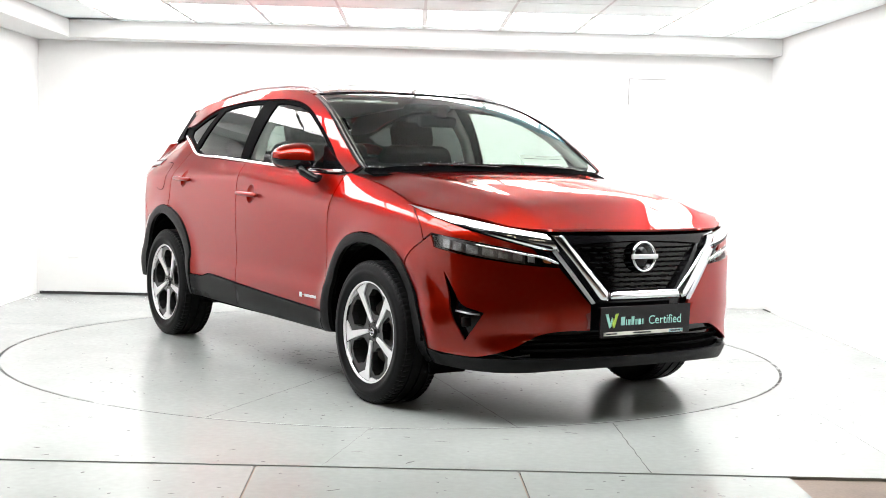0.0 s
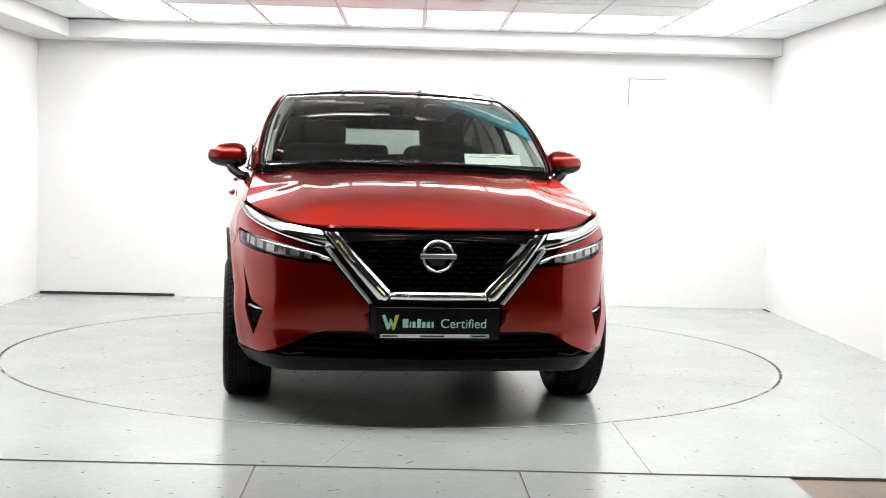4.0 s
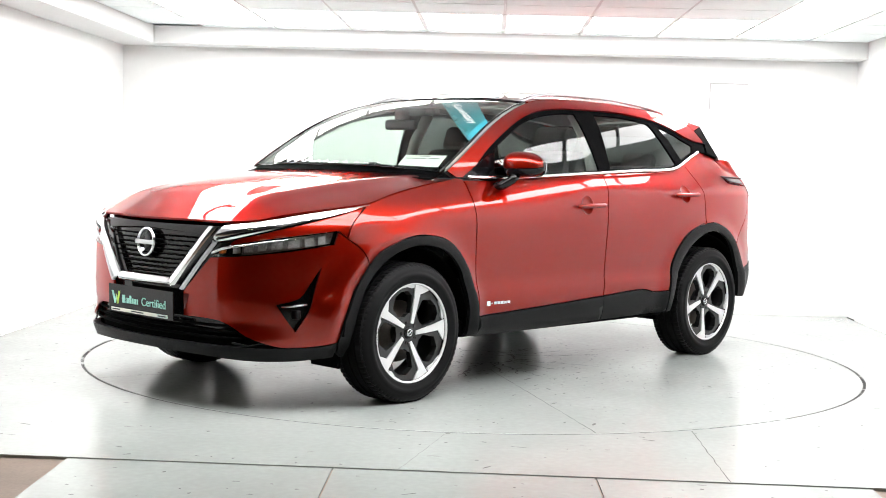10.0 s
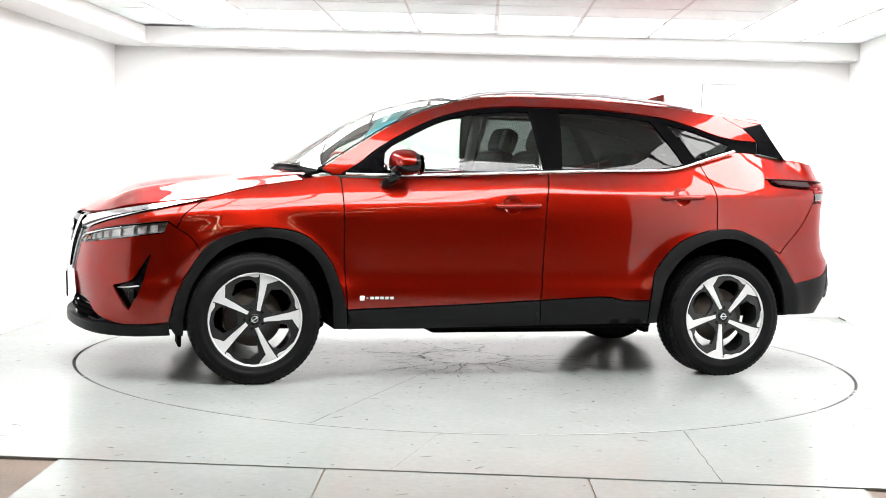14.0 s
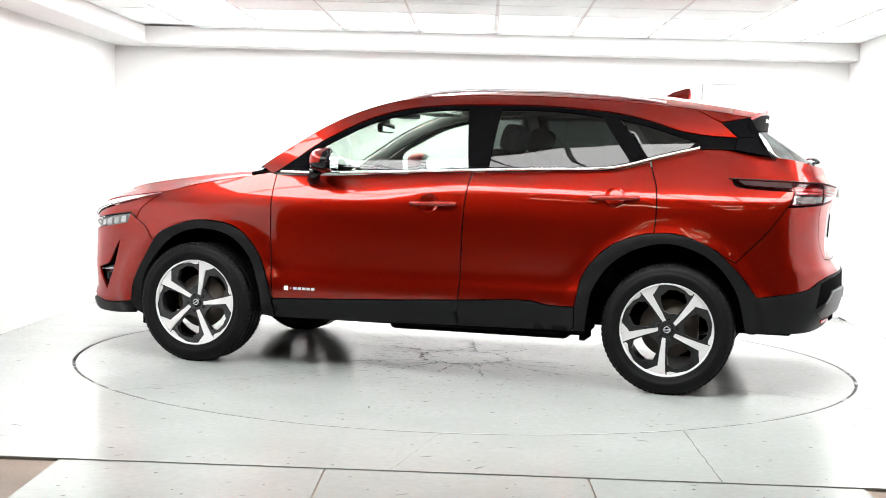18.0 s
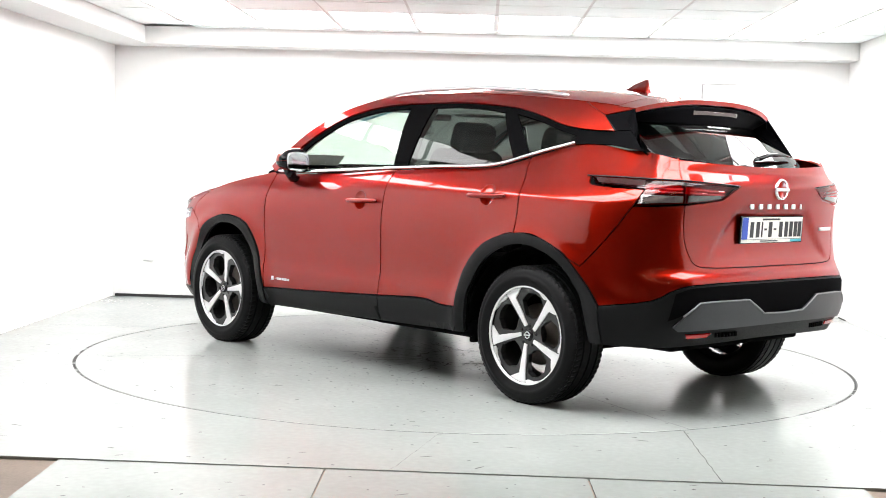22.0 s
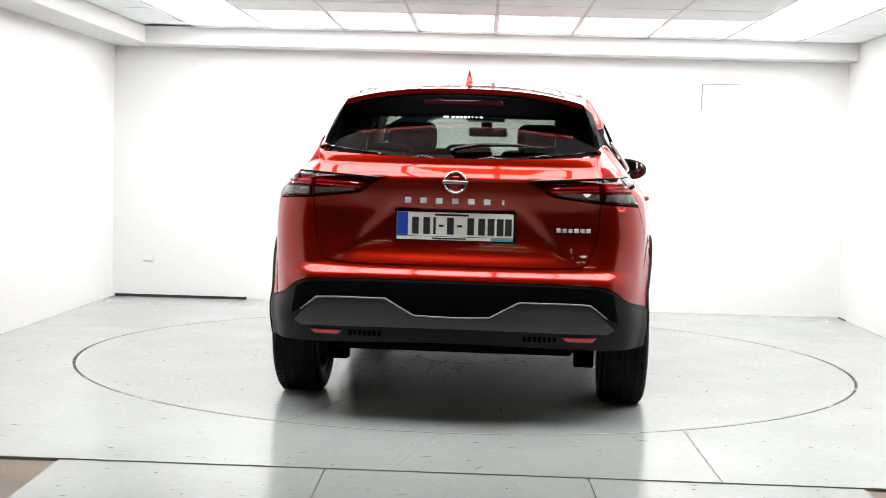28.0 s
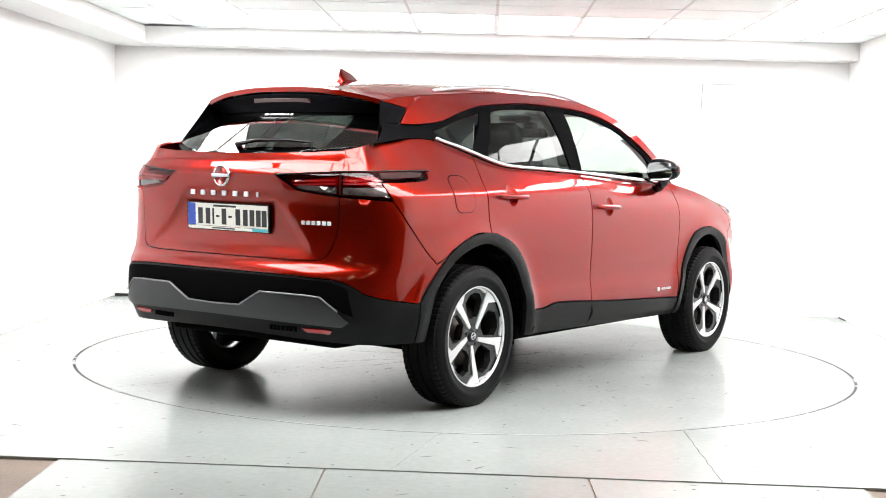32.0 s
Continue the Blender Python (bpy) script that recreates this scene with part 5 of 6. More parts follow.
def plate2d(pts, y0, y1, bm=None, chamfer=0.0):
    """A slab from an outline in the wheel's face (x, z), from depth y0 to y1 (outer)."""
    bm = bm or bmesh.new()
    if area2(pts) > 0:
        pts = pts[::-1]
    inner = inset(pts, chamfer)[::-1] if chamfer else pts
    a = [bm.verts.new((x, y0, z)) for x, z in pts]
    b = [bm.verts.new((x, y1 - chamfer * 0.6, z)) for x, z in pts]
    n = len(pts)
    for i in range(n):
        bm.faces.new((a[i], a[(i + 1) % n], b[(i + 1) % n], b[i]))
    top = b
    if chamfer:
        inner = inner if (area2(inner) < 0) else inner[::-1]
        top = [min((bm.verts.new((x, y1, z)) for x, z in inner[k:k + 1]), key=id) for k in range(len(inner))]
        # match each inner corner with its nearest outer one
        order = [min(range(n), key=lambda j: (top[j].co.x - v.co.x) ** 2 + (top[j].co.z - v.co.z) ** 2) for v in b]
        if sorted(order) == list(range(n)):
            top = [top[j] for j in order]
            for i in range(n):
                bm.faces.new((b[i], b[(i + 1) % n], top[(i + 1) % n], top[i]))
    bm.faces.new(top)
    bm.faces.new(a[::-1])
    return bm


def polar(*pts):
    """Face points from (degrees clockwise as seen from outside, share of the rim's radius); the wheel's own x runs the other way."""
    return [(-r * RIM * math.sin(radians(d)), r * RIM * math.cos(radians(d))) for d, r in pts]


def sweep(r, d0, d1, n=8):
    return [(d0 + (d1 - d0) * i / n, r) for i in range(n + 1)]


def pierced(outer, holes, y0, y1, tilt=0.0):
    """A plate in the wheel's face with openings through it; its face sinks by tilt towards the rim's middle."""
    from mathutils.geometry import delaunay_2d_cdt
    loops, verts, edges = [outer] + holes, [], []
    for l in loops:
        k = len(verts)
        verts += l
        edges += [(k + i, k + (i + 1) % len(l)) for i in range(len(l))]
    v2, _, faces, *_ = delaunay_2d_cdt([Vector(v) for v in verts], edges, [], 0, 1e-7)
    keep = []
    for f in faces:
        c = sum((v2[i] for i in f), Vector((0, 0))) / len(f)
        if inside(outer, c) and not any(inside(h, c) for h in holes):
            keep.append(list(f))
    bm = bmesh.new()
    top = [bm.verts.new((v.x, y1 - tilt * (1 - min(1, v.length / RIM)), v.y)) for v in v2]
    low = [bm.verts.new((v.x, y0, v.y)) for v in v2]
    count = set()
    for f in keep:
        a, b, c = (v2[i] for i in f)
        if (b - a).cross(c - a) > 0:
            f = f[::-1]
        bm.faces.new([top[i] for i in f])
        bm.faces.new([low[i] for i in f[::-1]])
        count |= {(f[i], f[(i + 1) % 3]) for i in range(3)}
    for i, j in count:
        if (j, i) not in count:
            bm.faces.new((top[j], top[i], low[i], low[j]))
    bmesh.ops.recalc_face_normals(bm, faces=bm.faces[:])
    return bm


SPOKE = [(12, 0.19), (8.5, 0.45), (7, 0.70), (6, 0.885)] + sweep(0.968, 5, 31, 8) + [(30.5, 0.955), (21, 0.815), (18, 0.79), (21.5, 0.50), (27, 0.29), (34, 0.20)]
WINDOW = [(29, 0.40), (28, 0.55), (28.5, 0.71), (42, 0.845), (54, 0.865), (66, 0.845), (75, 0.74), (76.5, 0.55), (74, 0.39), (64, 0.37), (50, 0.335), (37, 0.37)]
WEDGE_IN = sweep(0.970, -25, 3.5, 6) + [(4, 0.905), (0, 0.885), (-9, 0.93)]


def build_wheel():
    w = new("wheel")
    w.parent = car
    part("tyre", tyre_mesh(), RUBBER, w, "black radial tyre with ribbed tread")
    part("rim_barrel", smooth(lathe([(0.228, 0.098), (0.236, 0.101), (0.2365, 0.095), (0.226, 0.085), (0.215, 0.03), (0.21, -0.09), (0.228, -0.10)], 64)), DARKALLOY, w)
    part("rim_edge", smooth(lathe([(0.2255, 0.0945), (0.228, 0.1025), (0.234, 0.1035), (0.2366, 0.0995)], 72)), MACHINED, w, "bright machined rim edge")
    holes = [polar(*[(d + 72 * k, r) for d, r in WINDOW]) for k in range(5)]
    part("wheel_face", pierced(polar(*sweep(0.972, 0, 355, 71)), holes, 0.048, 0.0865, 0.022), DARKALLOY, w, "dark grey painted wheel face")
    for k in range(5):
        shift = [[(d + 72 * k, r) for d, r in l] for l in (SPOKE, WEDGE_IN)]
        part("spoke_face", pierced(polar(*shift[0]), [], 0.060, 0.0925, 0.018), MACHINED, w, "bright machined spoke face")
        part("rim_wedge", pierced(polar(*shift[1]), [], 0.070, 0.0935, 0.010), MACHINED, w)
        at = polar((72 * k + 50, 0.205))[0]
        part("nut_well", smooth(lathe([(0.0145, 0.0690), (0.0175, 0.0715), (0.0195, 0.069), (0.021, 0.055)], 20, m=Matrix.Translation((at[0], 0, at[1])))), DARKALLOY, w)
        part("wheel_nut", smooth(lathe([(0.0001, 0.072), (0.009, 0.072), (0.0115, 0.069), (0.013, 0.050)], 12, m=Matrix.Translation((at[0], 0, at[1])))), BLACK, w)
    part("hub", smooth(lathe([(0.0001, 0.066), (0.055, 0.064), (0.068, 0.055), (0.07, 0.02)], 36)), DARKALLOY, w)
    part("centre_cap", smooth(lathe([(0.0001, 0.082), (0.024, 0.081), (0.029, 0.076), (0.03, 0.06)], 32)), BLACK, w)
    part("cap_ring", smooth(lathe([(0.013, 0.082), (0.0135, 0.0835), (0.0165, 0.0835), (0.017, 0.081)], 32)), SATIN, w)
    part("cap_bar", cuboid(-0.020, 0.0805, -0.0025, 0.020, 0.084, 0.0025, 0.0008, m=pose(0, 0, 0, 0, 35, 0)), SATIN, w)
    part("brake_disc", smooth(lathe([(0.06, 0.012), (0.07, 0.0), (0.145, 0.0), (0.147, -0.012), (0.145, -0.022), (0.07, -0.022)], 56)), IRON, w, "worn grey brake disc")
    return w


wheel = build_wheel()
for ob in wheel.children:
    if ob.name != "tyre":
        ob.data.transform(Matrix.Diagonal((1.037, 1, 1.037, 1)))
for i, (x, y, deg, side_turn) in enumerate([(1.337, 0.805, 0, 0), (-1.3325, 0.795, -30, 0), (1.337, -0.805, -31, 180), (-1.3325, -0.795, -18.5, 180)]):
    m = pose(x, y, AXLE, 0, 0, side_turn) @ pose(0, 0, 0, 0, deg, 0)
    if i == 0:
        wheel.matrix_basis = m
    else:
        copy_thing(wheel, m)
for x, y in ((1.3325, 0.79), (-1.3325, 0.79), (1.3325, -0.79), (-1.3325, -0.79)):
    s = 1 if y > 0 else -1
    fx = x + (0.115 if x > 0 else -0.115)
    part("brake_caliper", cuboid(fx - 0.035, y - 0.05 * s - 0.045, WR - 0.075, fx + 0.035, y - 0.05 * s + 0.045, WR + 0.075, 0.015), SATIN if x > 0 else IRON, car)

# --- mirrors, handles, badges ---
for s in (1, -1):
    bm = bmesh.new()
    bmesh.ops.create_uvsphere(bm, u_segments=28, v_segments=18, radius=1)
    for v in bm.verts:
        x, y, z = (math.copysign(abs(c) ** 0.74, c) for c in v.co)
        u = (y + 1) / 2
        v.co = (0.572 + (0.095 * x if x > 0 else 0.058 * x) * (1 - 0.22 * u) - 0.035 * u, s * (0.934 + 0.106 * y), 1.160 + (0.080 * (1 - 0.38 * u ** 1.7) if z > 0 else 0.074 * (1 - 0.30 * u)) * z)
    low_bm = bm.copy()
    bmesh.ops.bisect_plane(bm, geom=bm.verts[:] + bm.edges[:] + bm.faces[:], plane_co=(0.57, 0, 1.152), plane_no=(0.1, 0, 1), clear_inner=True)
    bmesh.ops.bisect_plane(low_bm, geom=low_bm.verts[:] + low_bm.edges[:] + low_bm.faces[:], plane_co=(0.57, 0, 1.150), plane_no=(0.1, 0, 1), clear_outer=True)
    for b in (bm, low_bm):
        if s < 0:
            bmesh.ops.reverse_faces(b, faces=b.faces[:])
        smooth(b)
    back_bm = bm.copy()
    bmesh.ops.bisect_plane(bm, geom=bm.verts[:] + bm.edges[:] + bm.faces[:], plane_co=(0.545, 0, 1.13), plane_no=(1, 0, 0.12), clear_inner=True)
    bmesh.ops.bisect_plane(back_bm, geom=back_bm.verts[:] + back_bm.edges[:] + back_bm.faces[:], plane_co=(0.543, 0, 1.13), plane_no=(1, 0, 0.12), clear_outer=True)
    mirror = part("door_mirror", bm, PAINT, car, "red door-mirror cap over a black base")
    part("mirror_bezel", back_bm, BLACK, mirror)
    part("mirror_base", low_bm, BLACK, mirror)
    glass_bm = plate2d([(s * (0.934 + 0.084 * math.copysign(abs(math.cos(t)) ** 0.7, math.cos(t))), 1.155 + 0.055 * math.copysign(abs(math.sin(t)) ** 0.7, math.sin(t))) for t in np.linspace(0, 2 * math.pi, 36, endpoint=False)], 0, 0.004)
    for v in glass_bm.verts:
        v.co = (0.5095 - 0.022 * (abs(v.co.x) - 0.828) / 0.212 - v.co.y, v.co.x, v.co.z)
    bmesh.ops.recalc_face_normals(glass_bm, faces=glass_bm.faces[:])
    part("mirror_glass", glass_bm, MIRROR, mirror, "mirror glass")
    part("mirror_stalk", smooth(pipe([(0.66, s * 0.80, 1.045), (0.645, s * 0.86, 1.055), (0.62, s * 0.90, 1.085), (0.61, s * 0.91, 1.11)], [0.035, 0.035, 0.034, 0.04], 10, flat=0.7)), BLACK, mirror)
    part("mirror_foot_panel", plate2d([(0.90, 1.088), (0.70, 1.215), (0.655, 1.225), (0.655, 1.10)], 0, 0.012, None), BLACK, car).matrix_basis = Matrix(((1, 0, 0, 0), (0, s, 0, s * 0.792), (0, -0.0, 1, 0), (0, 0, 0, 1)))

for doors, (x0, x1, z, zc) in ((front_doors, (0.062, -0.195, 0.945, -0.04)), (rear_doors, (-0.915, -1.172, 1.008, -1.04))):
    for s, d in zip((1, -1), doors):
        n = 12
        path = [tuple(skin(s * ax(x0 + (x1 - x0) * i / n), z + 0.006 * i / n, 0.030 * math.sin(math.pi * min(1, max(0, 0.04 + i / n * 0.92))) ** 0.35)) for i in range(n + 1)]
        part("door_handle", smooth(pipe(path, [0.010] + [0.0145] * (n - 1) + [0.010], 10, flat=0.9)), PAINT, d, "red pull handle")
        circ = [(ax(zc) + 0.052 * math.cos(2 * math.pi * i / 28), z + 0.005 + 0.052 * math.sin(2 * math.pi * i / 28)) for i in range(28)]
        def cup(a, q, lift=0.0, c=ax(zc), z0=z + 0.005):
            rr = np.clip(np.hypot(a - c, q - z0) / 0.052, 0, 1)
            return skin(a, q, lift - 0.0135 * (1 - rr ** 4))
        panel("handle_cup", circ, cup, PAINT, d, gap=0, step=0.012, flip=s < 0, thick=0.004)

fuel = [(-(ax(-1.446) + 0.075 * math.copysign(abs(math.cos(t)) ** 0.55, math.cos(t))), 1.02 + 0.085 * math.copysign(abs(math.sin(t)) ** 0.55, math.sin(t))) for t in np.linspace(0, 2 * math.pi, 40, endpoint=False)]
panel("fuel_flap", fuel, lifted(skin, 0.0025), PAINT, car, gap=0, step=0.02, thick=0.003)
panel("fuel_flap_gap", inset(fuel[::-1], -0.004), lifted(skin, 0.001), MATT, car, gap=0, step=0.02, thick=0.001)


def emblem(at, r, field):
    ring_bm = smooth(lathe([(r * 0.84, 0.0), (r * 0.87, 0.007), (r * 0.92, 0.009), (r, 0.006), (r * 1.02, -0.004)], 48, m=at))
    part("emblem_ring", ring_bm, CHROME, car, "round chrome emblem")
    part("emblem_disc", smooth(lathe([(0.0001, 0.001), (r * 0.84, 0.0), (r * 0.84, -0.01)], 40, m=at)), field, car)
    part("emblem_bar", cuboid(-r * 1.12, 0.004, -r * 0.15, r * 1.12, 0.011, r * 0.15, 0.003, m=at), SATIN, car)


emblem(Matrix.Translation((2.245, 0, 0.748)) @ pose(0, 0, 0, 0, 0, -90) @ pose(0, 0, 0, 4, 0, 0), 0.070, BLACK)
emblem(Matrix.Translation((-2.163, 0, 1.080)) @ pose(0, 0, 0, 0, 0, 90), 0.050, PAINT)
LETTER = shader("silver_badge_letter", (0.62, 0.62, 0.63), 0.35, 0.35)
for k in range(7):
    r0 = 0.208 - 0.0695 * k
    part("badge_letter", cuboid(-0.003, -(0.005 if k == 6 else 0.014), -0.012, 0.004, (0.005 if k == 6 else 0.014), 0.012, 0.002, m=Matrix.Translation(rear(r0, 0.997, 0.002))), LETTER, tailgate, "chrome badge letter block")
for k in range(6):
    part("badge_letter", cuboid(-0.003, -0.010, -0.009, 0.003, 0.010, 0.009, 0.002, m=Matrix.Translation(gate(-0.462 - 0.027 * k, 0.880, 0.003))), LETTER, tailgate, "chrome badge letter block")
for d, s in zip(front_doors, (1, -1)):
    for k in range(7):
        x = (0.778 - 0.0265 * k) if s > 0 else (0.612 + 0.0265 * k)
        w, h = (0.012, 0.012) if k == 0 else (0.0035, 0.002) if k == 1 else (0.0098, 0.0068)
        part("door_badge", cuboid(-w, -0.002, -h, w, 0.002, h, 0.001, m=Matrix.Translation(skin(s * ax(x), 0.448, 0.003))), WHITEINK if k == 0 else LETTER, d, "small silver badge block")

# grille mesh
for row in range(9):
    z = 0.612 + row * 0.022
    wmax = 0.205 + (z - 0.60) * 1.0 - 0.02
    n = int(wmax / 0.031)
    for k in range(-n, n + 1):
        a = k * 0.062 / 2 * 1.0 * 2 + (0.031 if row % 2 else 0)
        if abs(a) < wmax - 0.02:
            p = Vector(skin(a, z, -0.012))
            part("grille_cell", cuboid(-0.008, -0.019, -0.0035, 0.010, 0.019, 0.0035, 0.0015, m=Matrix.Translation(p)), MATT, car)
for z in (0.335, 0.362, 0.389):
    part("lower_grille_slat", smooth(pipe([tuple(skin(a, z, -0.025)) for a in np.linspace(-0.62, 0.62, 30)], 0.007, 6)), MATT, car)
for s in (1, -1):
    part("duct_frame", smooth(pipe([tuple(skin(s * a, z, -0.008)) for a, z in ((0.58, 0.318), (0.66, 0.306), (0.73, 0.322), (0.78, 0.340))], 0.005, 6)), CLAD, car)
    for a0, a1 in ((0.56, 0.60), (0.62, 0.67), (0.69, 0.74), (0.76, 0.82), (0.84, 0.90), (0.92, 0.97), (0.985, 1.03)):
        o = [(s * a0, 0.714 + (a0 - 0.52) * 0.115), (s * a1, 0.714 + (a1 - 0.52) * 0.115), (s * a1, 0.749 + (a1 - 0.52) * 0.135), (s * a0, 0.745 + (a0 - 0.52) * 0.135)]
        panel("lamp_reflector", o, lifted(skin, -0.022), LAMP_CELL, car, gap=0.003, step=0.02, thick=0.016, label="silver lamp reflector")
    panel("lamp_indicator", [(s * 0.482, 0.718), (s * 0.515, 0.722), (s * 0.525, 0.738), (s * 0.498, 0.738)], lifted(skin, -0.02), AMBER, car, gap=0.001, step=0.02, thick=0.015, label="amber indicator")
    part("fog_lamp", cuboid(-0.02, -0.022, -0.022, 0.008, 0.022, 0.022, 0.008, m=Matrix.Translation(skin(s * 0.882, 0.452, -0.025))), CLAD, car)
    part("fog_lamp_blade", smooth(pipe([tuple(skin(s * a, z, -0.012)) for a, z in ((0.815, 0.490), (0.87, 0.492), (0.935, 0.500))], 0.0075, 6, flat=0.6)), SATIN, car, "thin silver blade over the fog lamp")

# --- number plates and stickers ---


def board(at, w, h, material, parent, name, label=""):
    return part(name, cuboid(-w / 2, 0, -h / 2, w / 2, 0.008, h / 2, 0.002, m=at), material, parent, label)


def bar(at, x0, x1, z0, z1, material, parent, name="printed_bar"):
    return part(name, cuboid(x0, 0.008, z0, x1, 0.0095, z1, m=at), material, parent)


def lettering(text, at, height, material, parent, x, z):
    c = bpy.data.curves.new("words", "FONT")
    c.body, c.size, c.extrude = text, height, 0.0006
    ob = bpy.data.objects.new("words", c)
    scene.collection.objects.link(ob)
    bpy.context.view_layer.update()
    me = bpy.data.meshes.new_from_object(ob.evaluated_get(bpy.context.evaluated_depsgraph_get()))
    bpy.data.objects.remove(ob)
    me.transform(at @ Matrix.Translation((x, 0.0095, z)) @ pose(0, 0, 0, 90, 0, 0) @ pose(0, 0, 0, 0, 0, 0) @ Matrix.Diagonal((-1, 1, -1, 1)))
    return link("lettering", me, material, parent)


# in a plate's own axes x runs to the reader's left, y towards the reader
FP = Matrix.Translation((2.268, 0, 0.463)) @ pose(0, 0, 0, 0, 0, -90) @ pose(0, 0, 0, -2, 0, 0)
front_plate = board(FP, 0.535, 0.136, BLACK, car, "front_plate", "black dealer plate with pale green lettering")
bar(FP, -0.225, 0.245, -0.062, -0.046, PLATE, front_plate)
bar(FP, -0.225, -0.14, -0.0615, -0.0465, TEAL, front_plate)
for x0, x1 in ((0.17, 0.235), (-0.03, 0.075), (-0.21, -0.15)):
    part("printed_bar", cuboid(x0, 0.0096, -0.057, x1, 0.0102, -0.051, m=FP), INK, front_plate)
for pts, m in (([(0.240, 0.035), (0.225, 0.037), (0.205, -0.022), (0.216, -0.028)], SEAGREEN), ([(0.216, -0.028), (0.205, -0.022), (0.196, 0.012), (0.203, 0.022)], SEAGREEN), ([(0.203, 0.022), (0.196, 0.014), (0.184, -0.026), (0.195, -0.028)], LIME), ([(0.195, -0.028), (0.184, -0.026), (0.166, 0.036), (0.182, 0.036)], LIME)):
    part("logo_stroke", plate2d(pts, 0.008, 0.0095), m, front_plate).matrix_basis = FP
for k, w in enumerate((0.024, 0.006, 0.014, 0.016, 0.013, 0.015, 0.009)):
    x = 0.150 - sum((0.024, 0.006, 0.014, 0.016, 0.013, 0.015, 0.009)[:k]) - 0.006 * k
    bar(FP, x - w, x, -0.018, 0.020 if k in (0, 3) else 0.008, SEAGREEN, front_plate, "logo_bar")
lettering("Certified", FP, 0.056, SEAGREEN, front_plate, -0.012, -0.018)

RP = Matrix.Translation((-2.112, 0, 0.886)) @ pose(0, 0, 0, 0, 0, 90) @ pose(0, 0, 0, -3, 0, 0)
rear_plate = board(RP, 0.535, 0.132, BLACK, car, "number_plate", "white number plate in a black holder")
bar(RP, -0.258, 0.258, -0.046, 0.060, PLATE, rear_plate, "plate_sheet")
part("plate_band", cuboid(0.208, 0.0095, -0.045, 0.257, 0.0102, 0.059, m=RP), BLUE, rear_plate)
part("plate_strip", cuboid(-0.258, 0.0085, -0.062, 0.258, 0.0100, -0.048, m=RP), PLATE, rear_plate)
part("plate_strip", cuboid(-0.258, 0.0101, -0.0615, -0.16, 0.0105, -0.0485, m=RP), TEAL, rear_plate)
for x in (0.175, 0.125, 0.090, 0.020, -0.070, -0.118, -0.160, -0.200, -0.236):
    thin = x == 0.090
    part("plate_bar", cuboid(x - (0.006 if thin else 0.015), 0.0096, -0.037, x + (0.006 if thin else 0.015), 0.0104, 0.038, m=RP), INK, rear_plate)
for x in (0.060, -0.020):
    part("plate_bar", cuboid(x - 0.011, 0.0096, -0.004, x + 0.011, 0.0104, 0.006, m=RP), INK, rear_plate)
part("plate_bar", cuboid(-0.06, 0.0096, 0.045, 0.09, 0.0104, 0.054, m=RP), INK, rear_plate)
part("plate_bar", cuboid(-0.05, 0.0102, -0.058, 0.10, 0.0106, -0.052, m=RP), INK, rear_plate)

panel("sun_strip", ring(bend((0.835, 0.26), (0.885, 0.60)), bend((0.885, 0.60), (0.545, 0.955)), bend((0.545, 0.955), (0.32, 0.955)), bend((0.32, 0.955), (0.835, 0.26))), lifted(screen, -0.004), TEAL, car, gap=0, step=0.04, thick=0.001, label="teal sticker with white slogan across the windscreen corner", back=True)
panel("toll_sticker", [(0.735, -0.66), (0.735, -0.52), (0.775, -0.52), (0.775, -0.66)], lifted(screen, -0.004), PAPER, car, gap=0, step=0.05, thick=0.001, back=True)
for k, w in enumerate((0.026, 0.006, 0.014, 0.015, 0.013, 0.015, 0.010, 0.005, 0.006, 0.014)):
    q0 = 0.15 - 0.032 * k
    panel("window_letter", [(0.665, q0), (0.665, q0 - w * 1.5), (0.690, q0 - w * 1.5), (0.690, q0)], lifted(tail, 0.003), WHITEINK, car, gap=0, step=0.05, thick=0.001, label="small white letter bar on the rear window")


def slogan():
    """White slogan along the sun strip."""
    c = bpy.data.curves.new("words", "FONT")
    c.body, c.size = "#Drivehappy", 1.0
    ob = bpy.data.objects.new("words", c)
    scene.collection.objects.link(ob)
    bpy.context.view_layer.update()
    me = bpy.data.meshes.new_from_object(ob.evaluated_get(bpy.context.evaluated_depsgraph_get()))
    bpy.data.objects.remove(ob)
    co = np.array([v.co[:] for v in me.vertices])
    u, v = co[:, 0] / co[:, 0].max(), co[:, 1] / 0.75
    s = 0.765 - u * 0.27 + v * 0.035
    q = 0.45 + u * 0.40 + v * 0.05
    p = screen(s, q, 0.002)
    for vert, x in zip(me.vertices, p):
        vert.co = x
    return link("slogan", me, WHITEINK, car)


slogan()

# --- cabin inside ---
part("dashboard", cuboid(0.55, -0.70, 0.72, 1.00, 0.70, 1.082, 0.05), DASH, car)
part("scuttle", cuboid(0.92, -0.68, 0.95, 1.16, 0.68, 1.06, 0.04), MATT, car)
part("instrument_hood", cuboid(0.52, -0.56, 1.02, 0.72, -0.22, 1.105, 0.03), DASH, car)
part("centre_screen", cuboid(0.52, -0.14, 0.98, 0.545, 0.14, 1.13, 0.008), BLACK, car)
bm = smooth(lathe([(0.170, 0), (0.176, 0.012), (0.185, 0.014), (0.192, 0), (0.185, -0.014), (0.176, -0.012), (0.170, 0)], 48, m=pose(0.46, -0.39, 0.985, 0, 0, 90) @ pose(0, 0, 0, -25, 0, 0)))
steer = part("steering_wheel", bm, MATT, car)
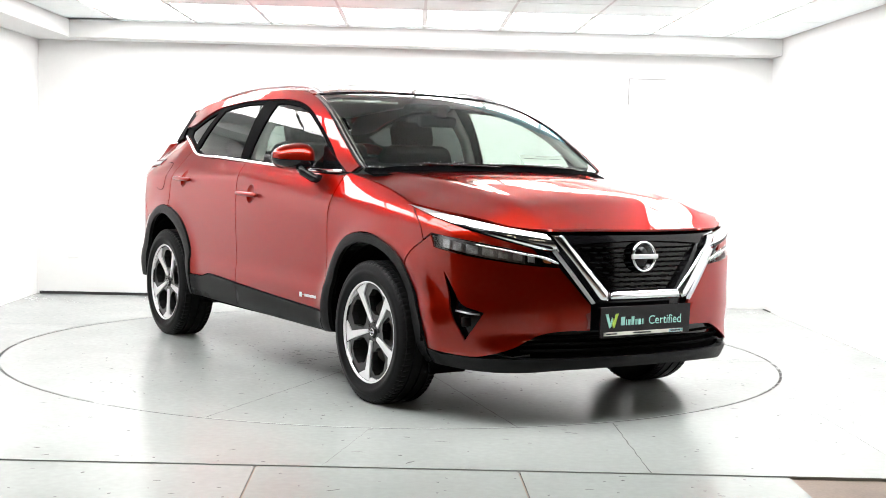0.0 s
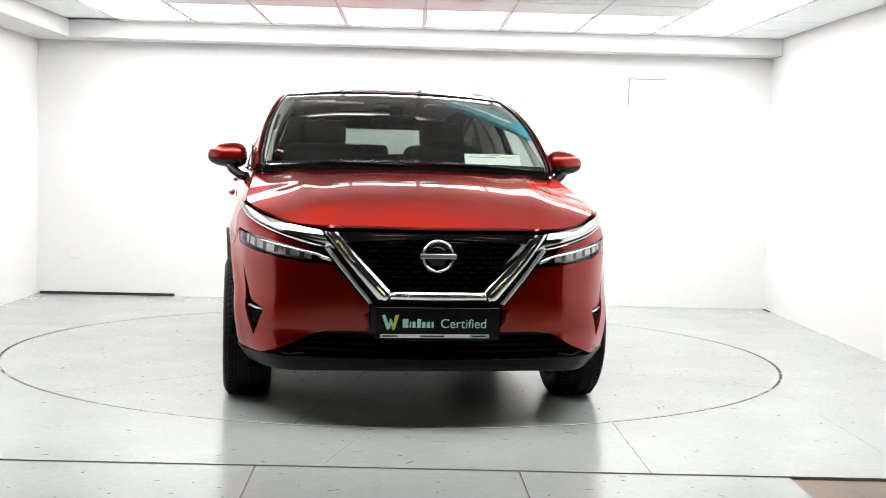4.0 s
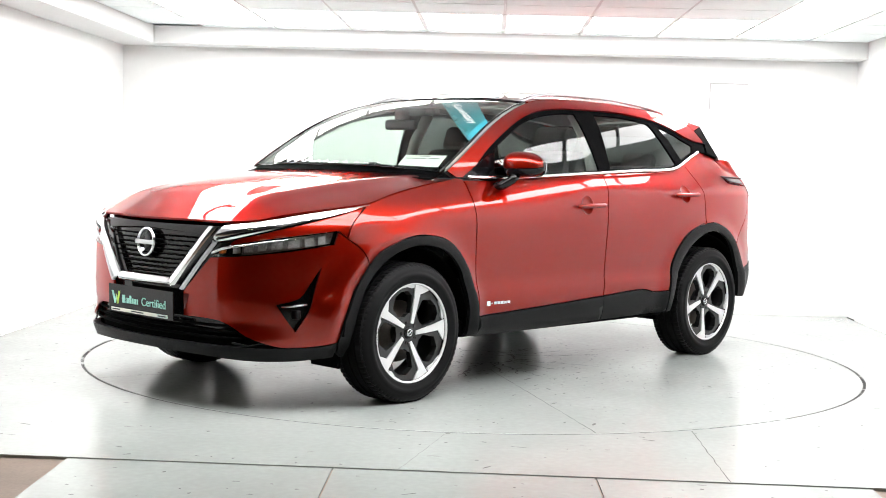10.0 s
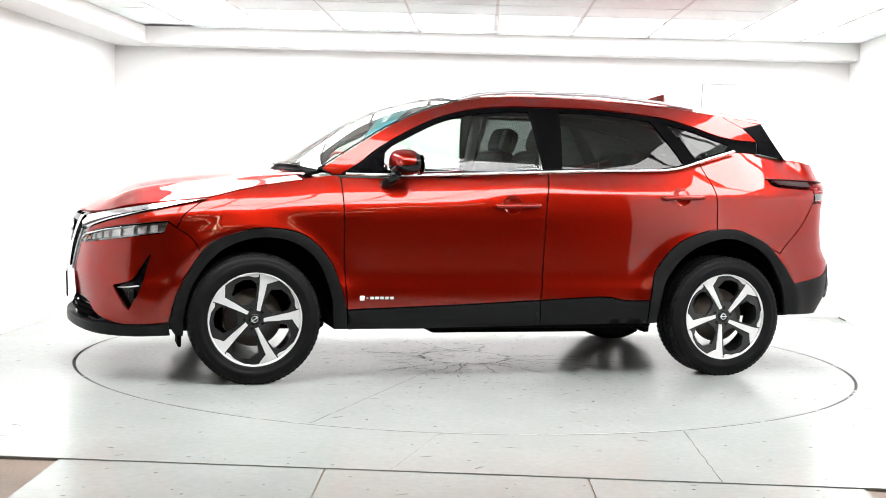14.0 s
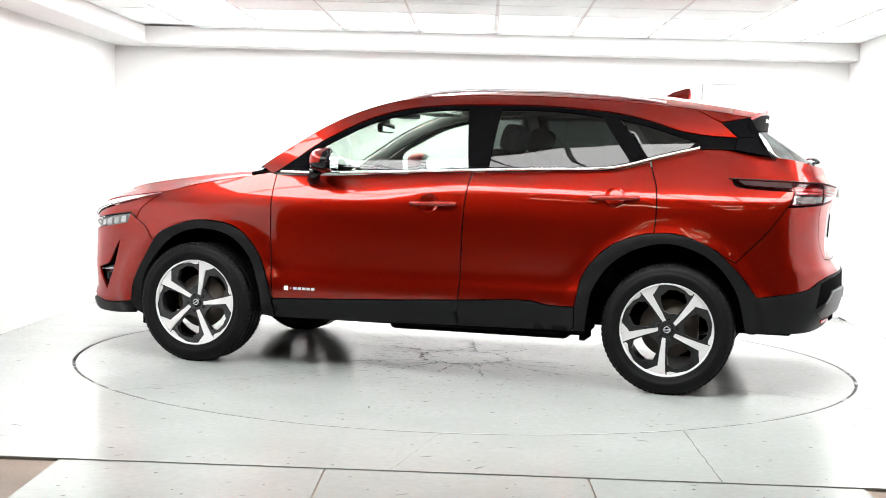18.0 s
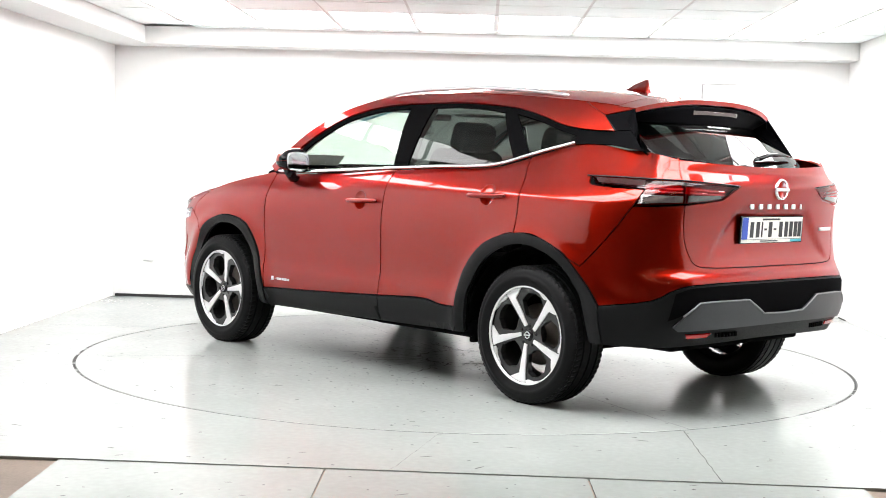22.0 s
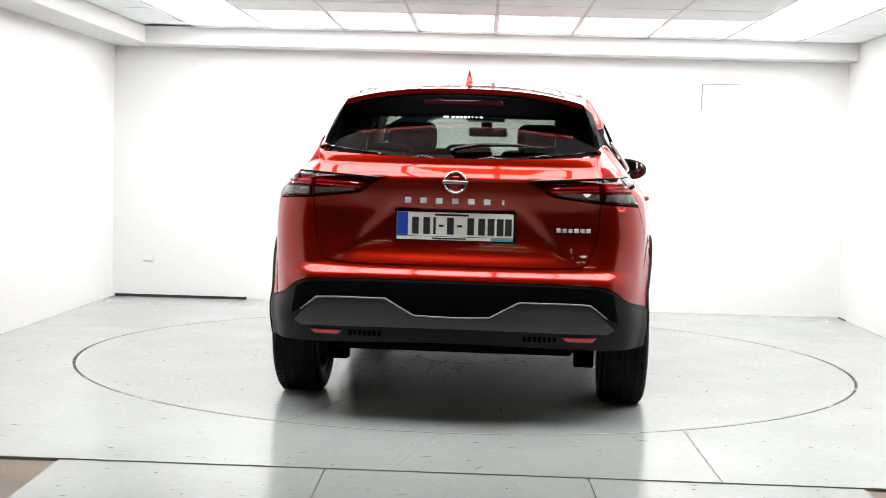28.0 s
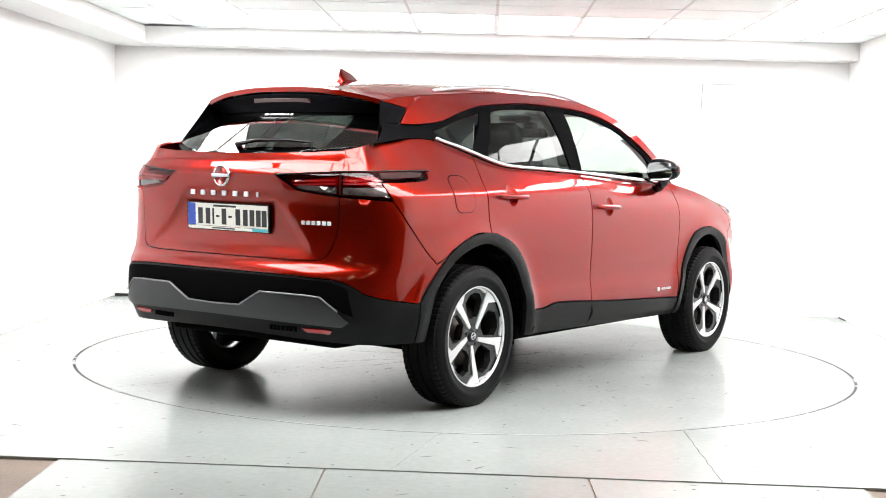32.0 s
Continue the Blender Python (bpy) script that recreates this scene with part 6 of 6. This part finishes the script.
part("wheel_boss", cuboid(-0.09, -0.02, -0.07, 0.09, 0.03, 0.06, 0.03, m=pose(0.46, -0.39, 0.985, 0, 0, 90) @ pose(0, 0, 0, -25, 0, 0)), MATT, steer)
part("wheel_spoke", cuboid(-0.17, -0.01, -0.02, 0.17, 0.012, 0.015, 0.008, m=pose(0.46, -0.39, 0.985, 0, 0, 90) @ pose(0, 0, 0, -25, 0, 0)), MATT, steer)


def seat(x, y, w, h=0.58, name="seat_back"):
    tilt = pose(x, y, 0.62, 0, -18, 0)
    part("seat_cushion", cuboid(x - 0.02, y - w / 2, 0.50, x + 0.50, y + w / 2, 0.68, 0.06), CLOTH, car)
    part(name, cuboid(-0.08, -w / 2, 0, 0.08, w / 2, h, 0.07, m=tilt), CLOTH, car)


for y in (0.37, -0.37):
    seat(-0.16, y, 0.50, 0.66)
    part("head_restraint", cuboid(-0.065, -0.14, 0.645, 0.06, 0.14, 0.815, 0.05, m=pose(-0.16, y, 0.62, 0, -18, 0)), CLOTH, car)
    part("restraint_post", smooth(pipe([(-0.345, y - 0.05, 1.20), (-0.365, y - 0.05, 1.29)], 0.006, 6)), SATIN, car)
for y in (0.40, 0.0, -0.40):
    seat(-1.02, y, 0.42)
    part("head_restraint", cuboid(-0.045, -0.12, 0.565, 0.045, 0.12, 0.68, 0.04, m=pose(-1.02, y, 0.62, 0, -20, 0)), CLOTH, car)
part("parcel_shelf", cuboid(-1.95, -0.62, 1.06, -1.30, 0.62, 1.09, 0.01), MATT, car)
rear_view = part("rear_view_mirror", cuboid(0.505, -0.15, 1.345, 0.54, 0.10, 1.405, 0.018), MATT, car)
part("mirror_arm", cuboid(0.50, -0.05, 1.40, 0.56, 0.02, 1.46, 0.012), MATT, rear_view)
part("mirror_silver", cuboid(0.502, -0.14, 1.352, 0.5045, 0.09, 1.398), MIRROR, rear_view)
part("camera_housing", cuboid(0.33, -0.135, 1.435, 0.465, 0.105, 1.476, 0.018), DASH, car)
for s in (1, -1):
    part("sun_visor", cuboid(0.18, s * 0.36 - 0.18, 1.468, 0.36, s * 0.36 + 0.18, 1.482, 0.006), TRIM_LIGHT, car)
    part("pillar_trim", smooth(pipe([(x - 0.03, s * (float(edge_y(x)) - 0.045), float(Z_EDGE(x)) - 0.03) for x in np.linspace(0.95, 0.15, 14)], 0.03, 8)), TRIM_LIGHT, car)
    part("belt_pillar_trim", smooth(pipe([(-0.27, s * 0.765, 1.08), (-0.28, s * 0.70, 1.30), (-0.28, s * 0.585, 1.47)], 0.035, 8)), TRIM_LIGHT, car)
PAPER_AT = pose(0.865, 0.475, 1.168, 0, 0, 90) @ pose(0, 0, 0, -48, 0, 0)
paper = part("dash_paper", cuboid(-0.150, -0.0012, -0.048, 0.150, 0.0012, 0.048, m=PAPER_AT), PAPER, car, "white paper card on the dashboard")
for x0, x1, z0, z1 in ((-0.13, 0.02, 0.020, 0.024), (0.04, 0.12, 0.020, 0.024), (-0.04, 0.04, 0.038, 0.042)):
    part("printed_bar", cuboid(x0, -0.0018, z0, x1, -0.0013, z1, m=PAPER_AT), SKID, paper)
for s, y0, y1 in ((1, 0.52, 0.05), (1, -0.02, -0.50)):
    part("windscreen_wiper", smooth(pipe([tuple(screen(0.012, y0 / 0.75, 0.007)), tuple(screen(0.022, (y0 + y1) / 1.5, 0.008)), tuple(screen(0.035, y1 / 0.75, 0.006))], [0.006, 0.005, 0.003], 6, flat=0.7)), BLACK, car)
panel("cowl", ring([(0.01, q) for q in np.linspace(-0.98, 0.98, 40)], [(-0.09, q) for q in np.linspace(0.98, -0.98, 40)]), lifted(screen, -0.016), MATT, car, gap=0, step=0.025, label="black plastic cowl under the windscreen")
panel("windscreen_frit", ring([(0.06, q) for q in np.linspace(-0.96, 0.96, 40)], [(0.0, q) for q in np.linspace(0.96, -0.96, 40)]), lifted(screen, -0.012), FIN, car, gap=0, step=0.012, thick=0.002, back=True, label="black band along the windscreen's foot")
part("windscreen_band", smooth(pipe([tuple(screen(0.985, q, 0.002)) for q in np.linspace(-0.97, 0.97, 24)], 0.010, 6, flat=0.4)), BLACK, car)
for s in (1, -1):
    part("windscreen_seal", smooth(pipe([tuple(screen(t, s * 0.975, 0.0)) for t in np.linspace(0, 1, 24)], 0.008, 6, flat=0.5)), BLACK, car)


def motions():
    walk(car, [(t, pose(0, 0, 0, 0, 0, a) @ pose(*CAR_AT, 0)) for t, a in TURN])
    walk(turntable, [(t, pose(0, 0, 0, 0, 0, a)) for t, a in TURN])


motions()
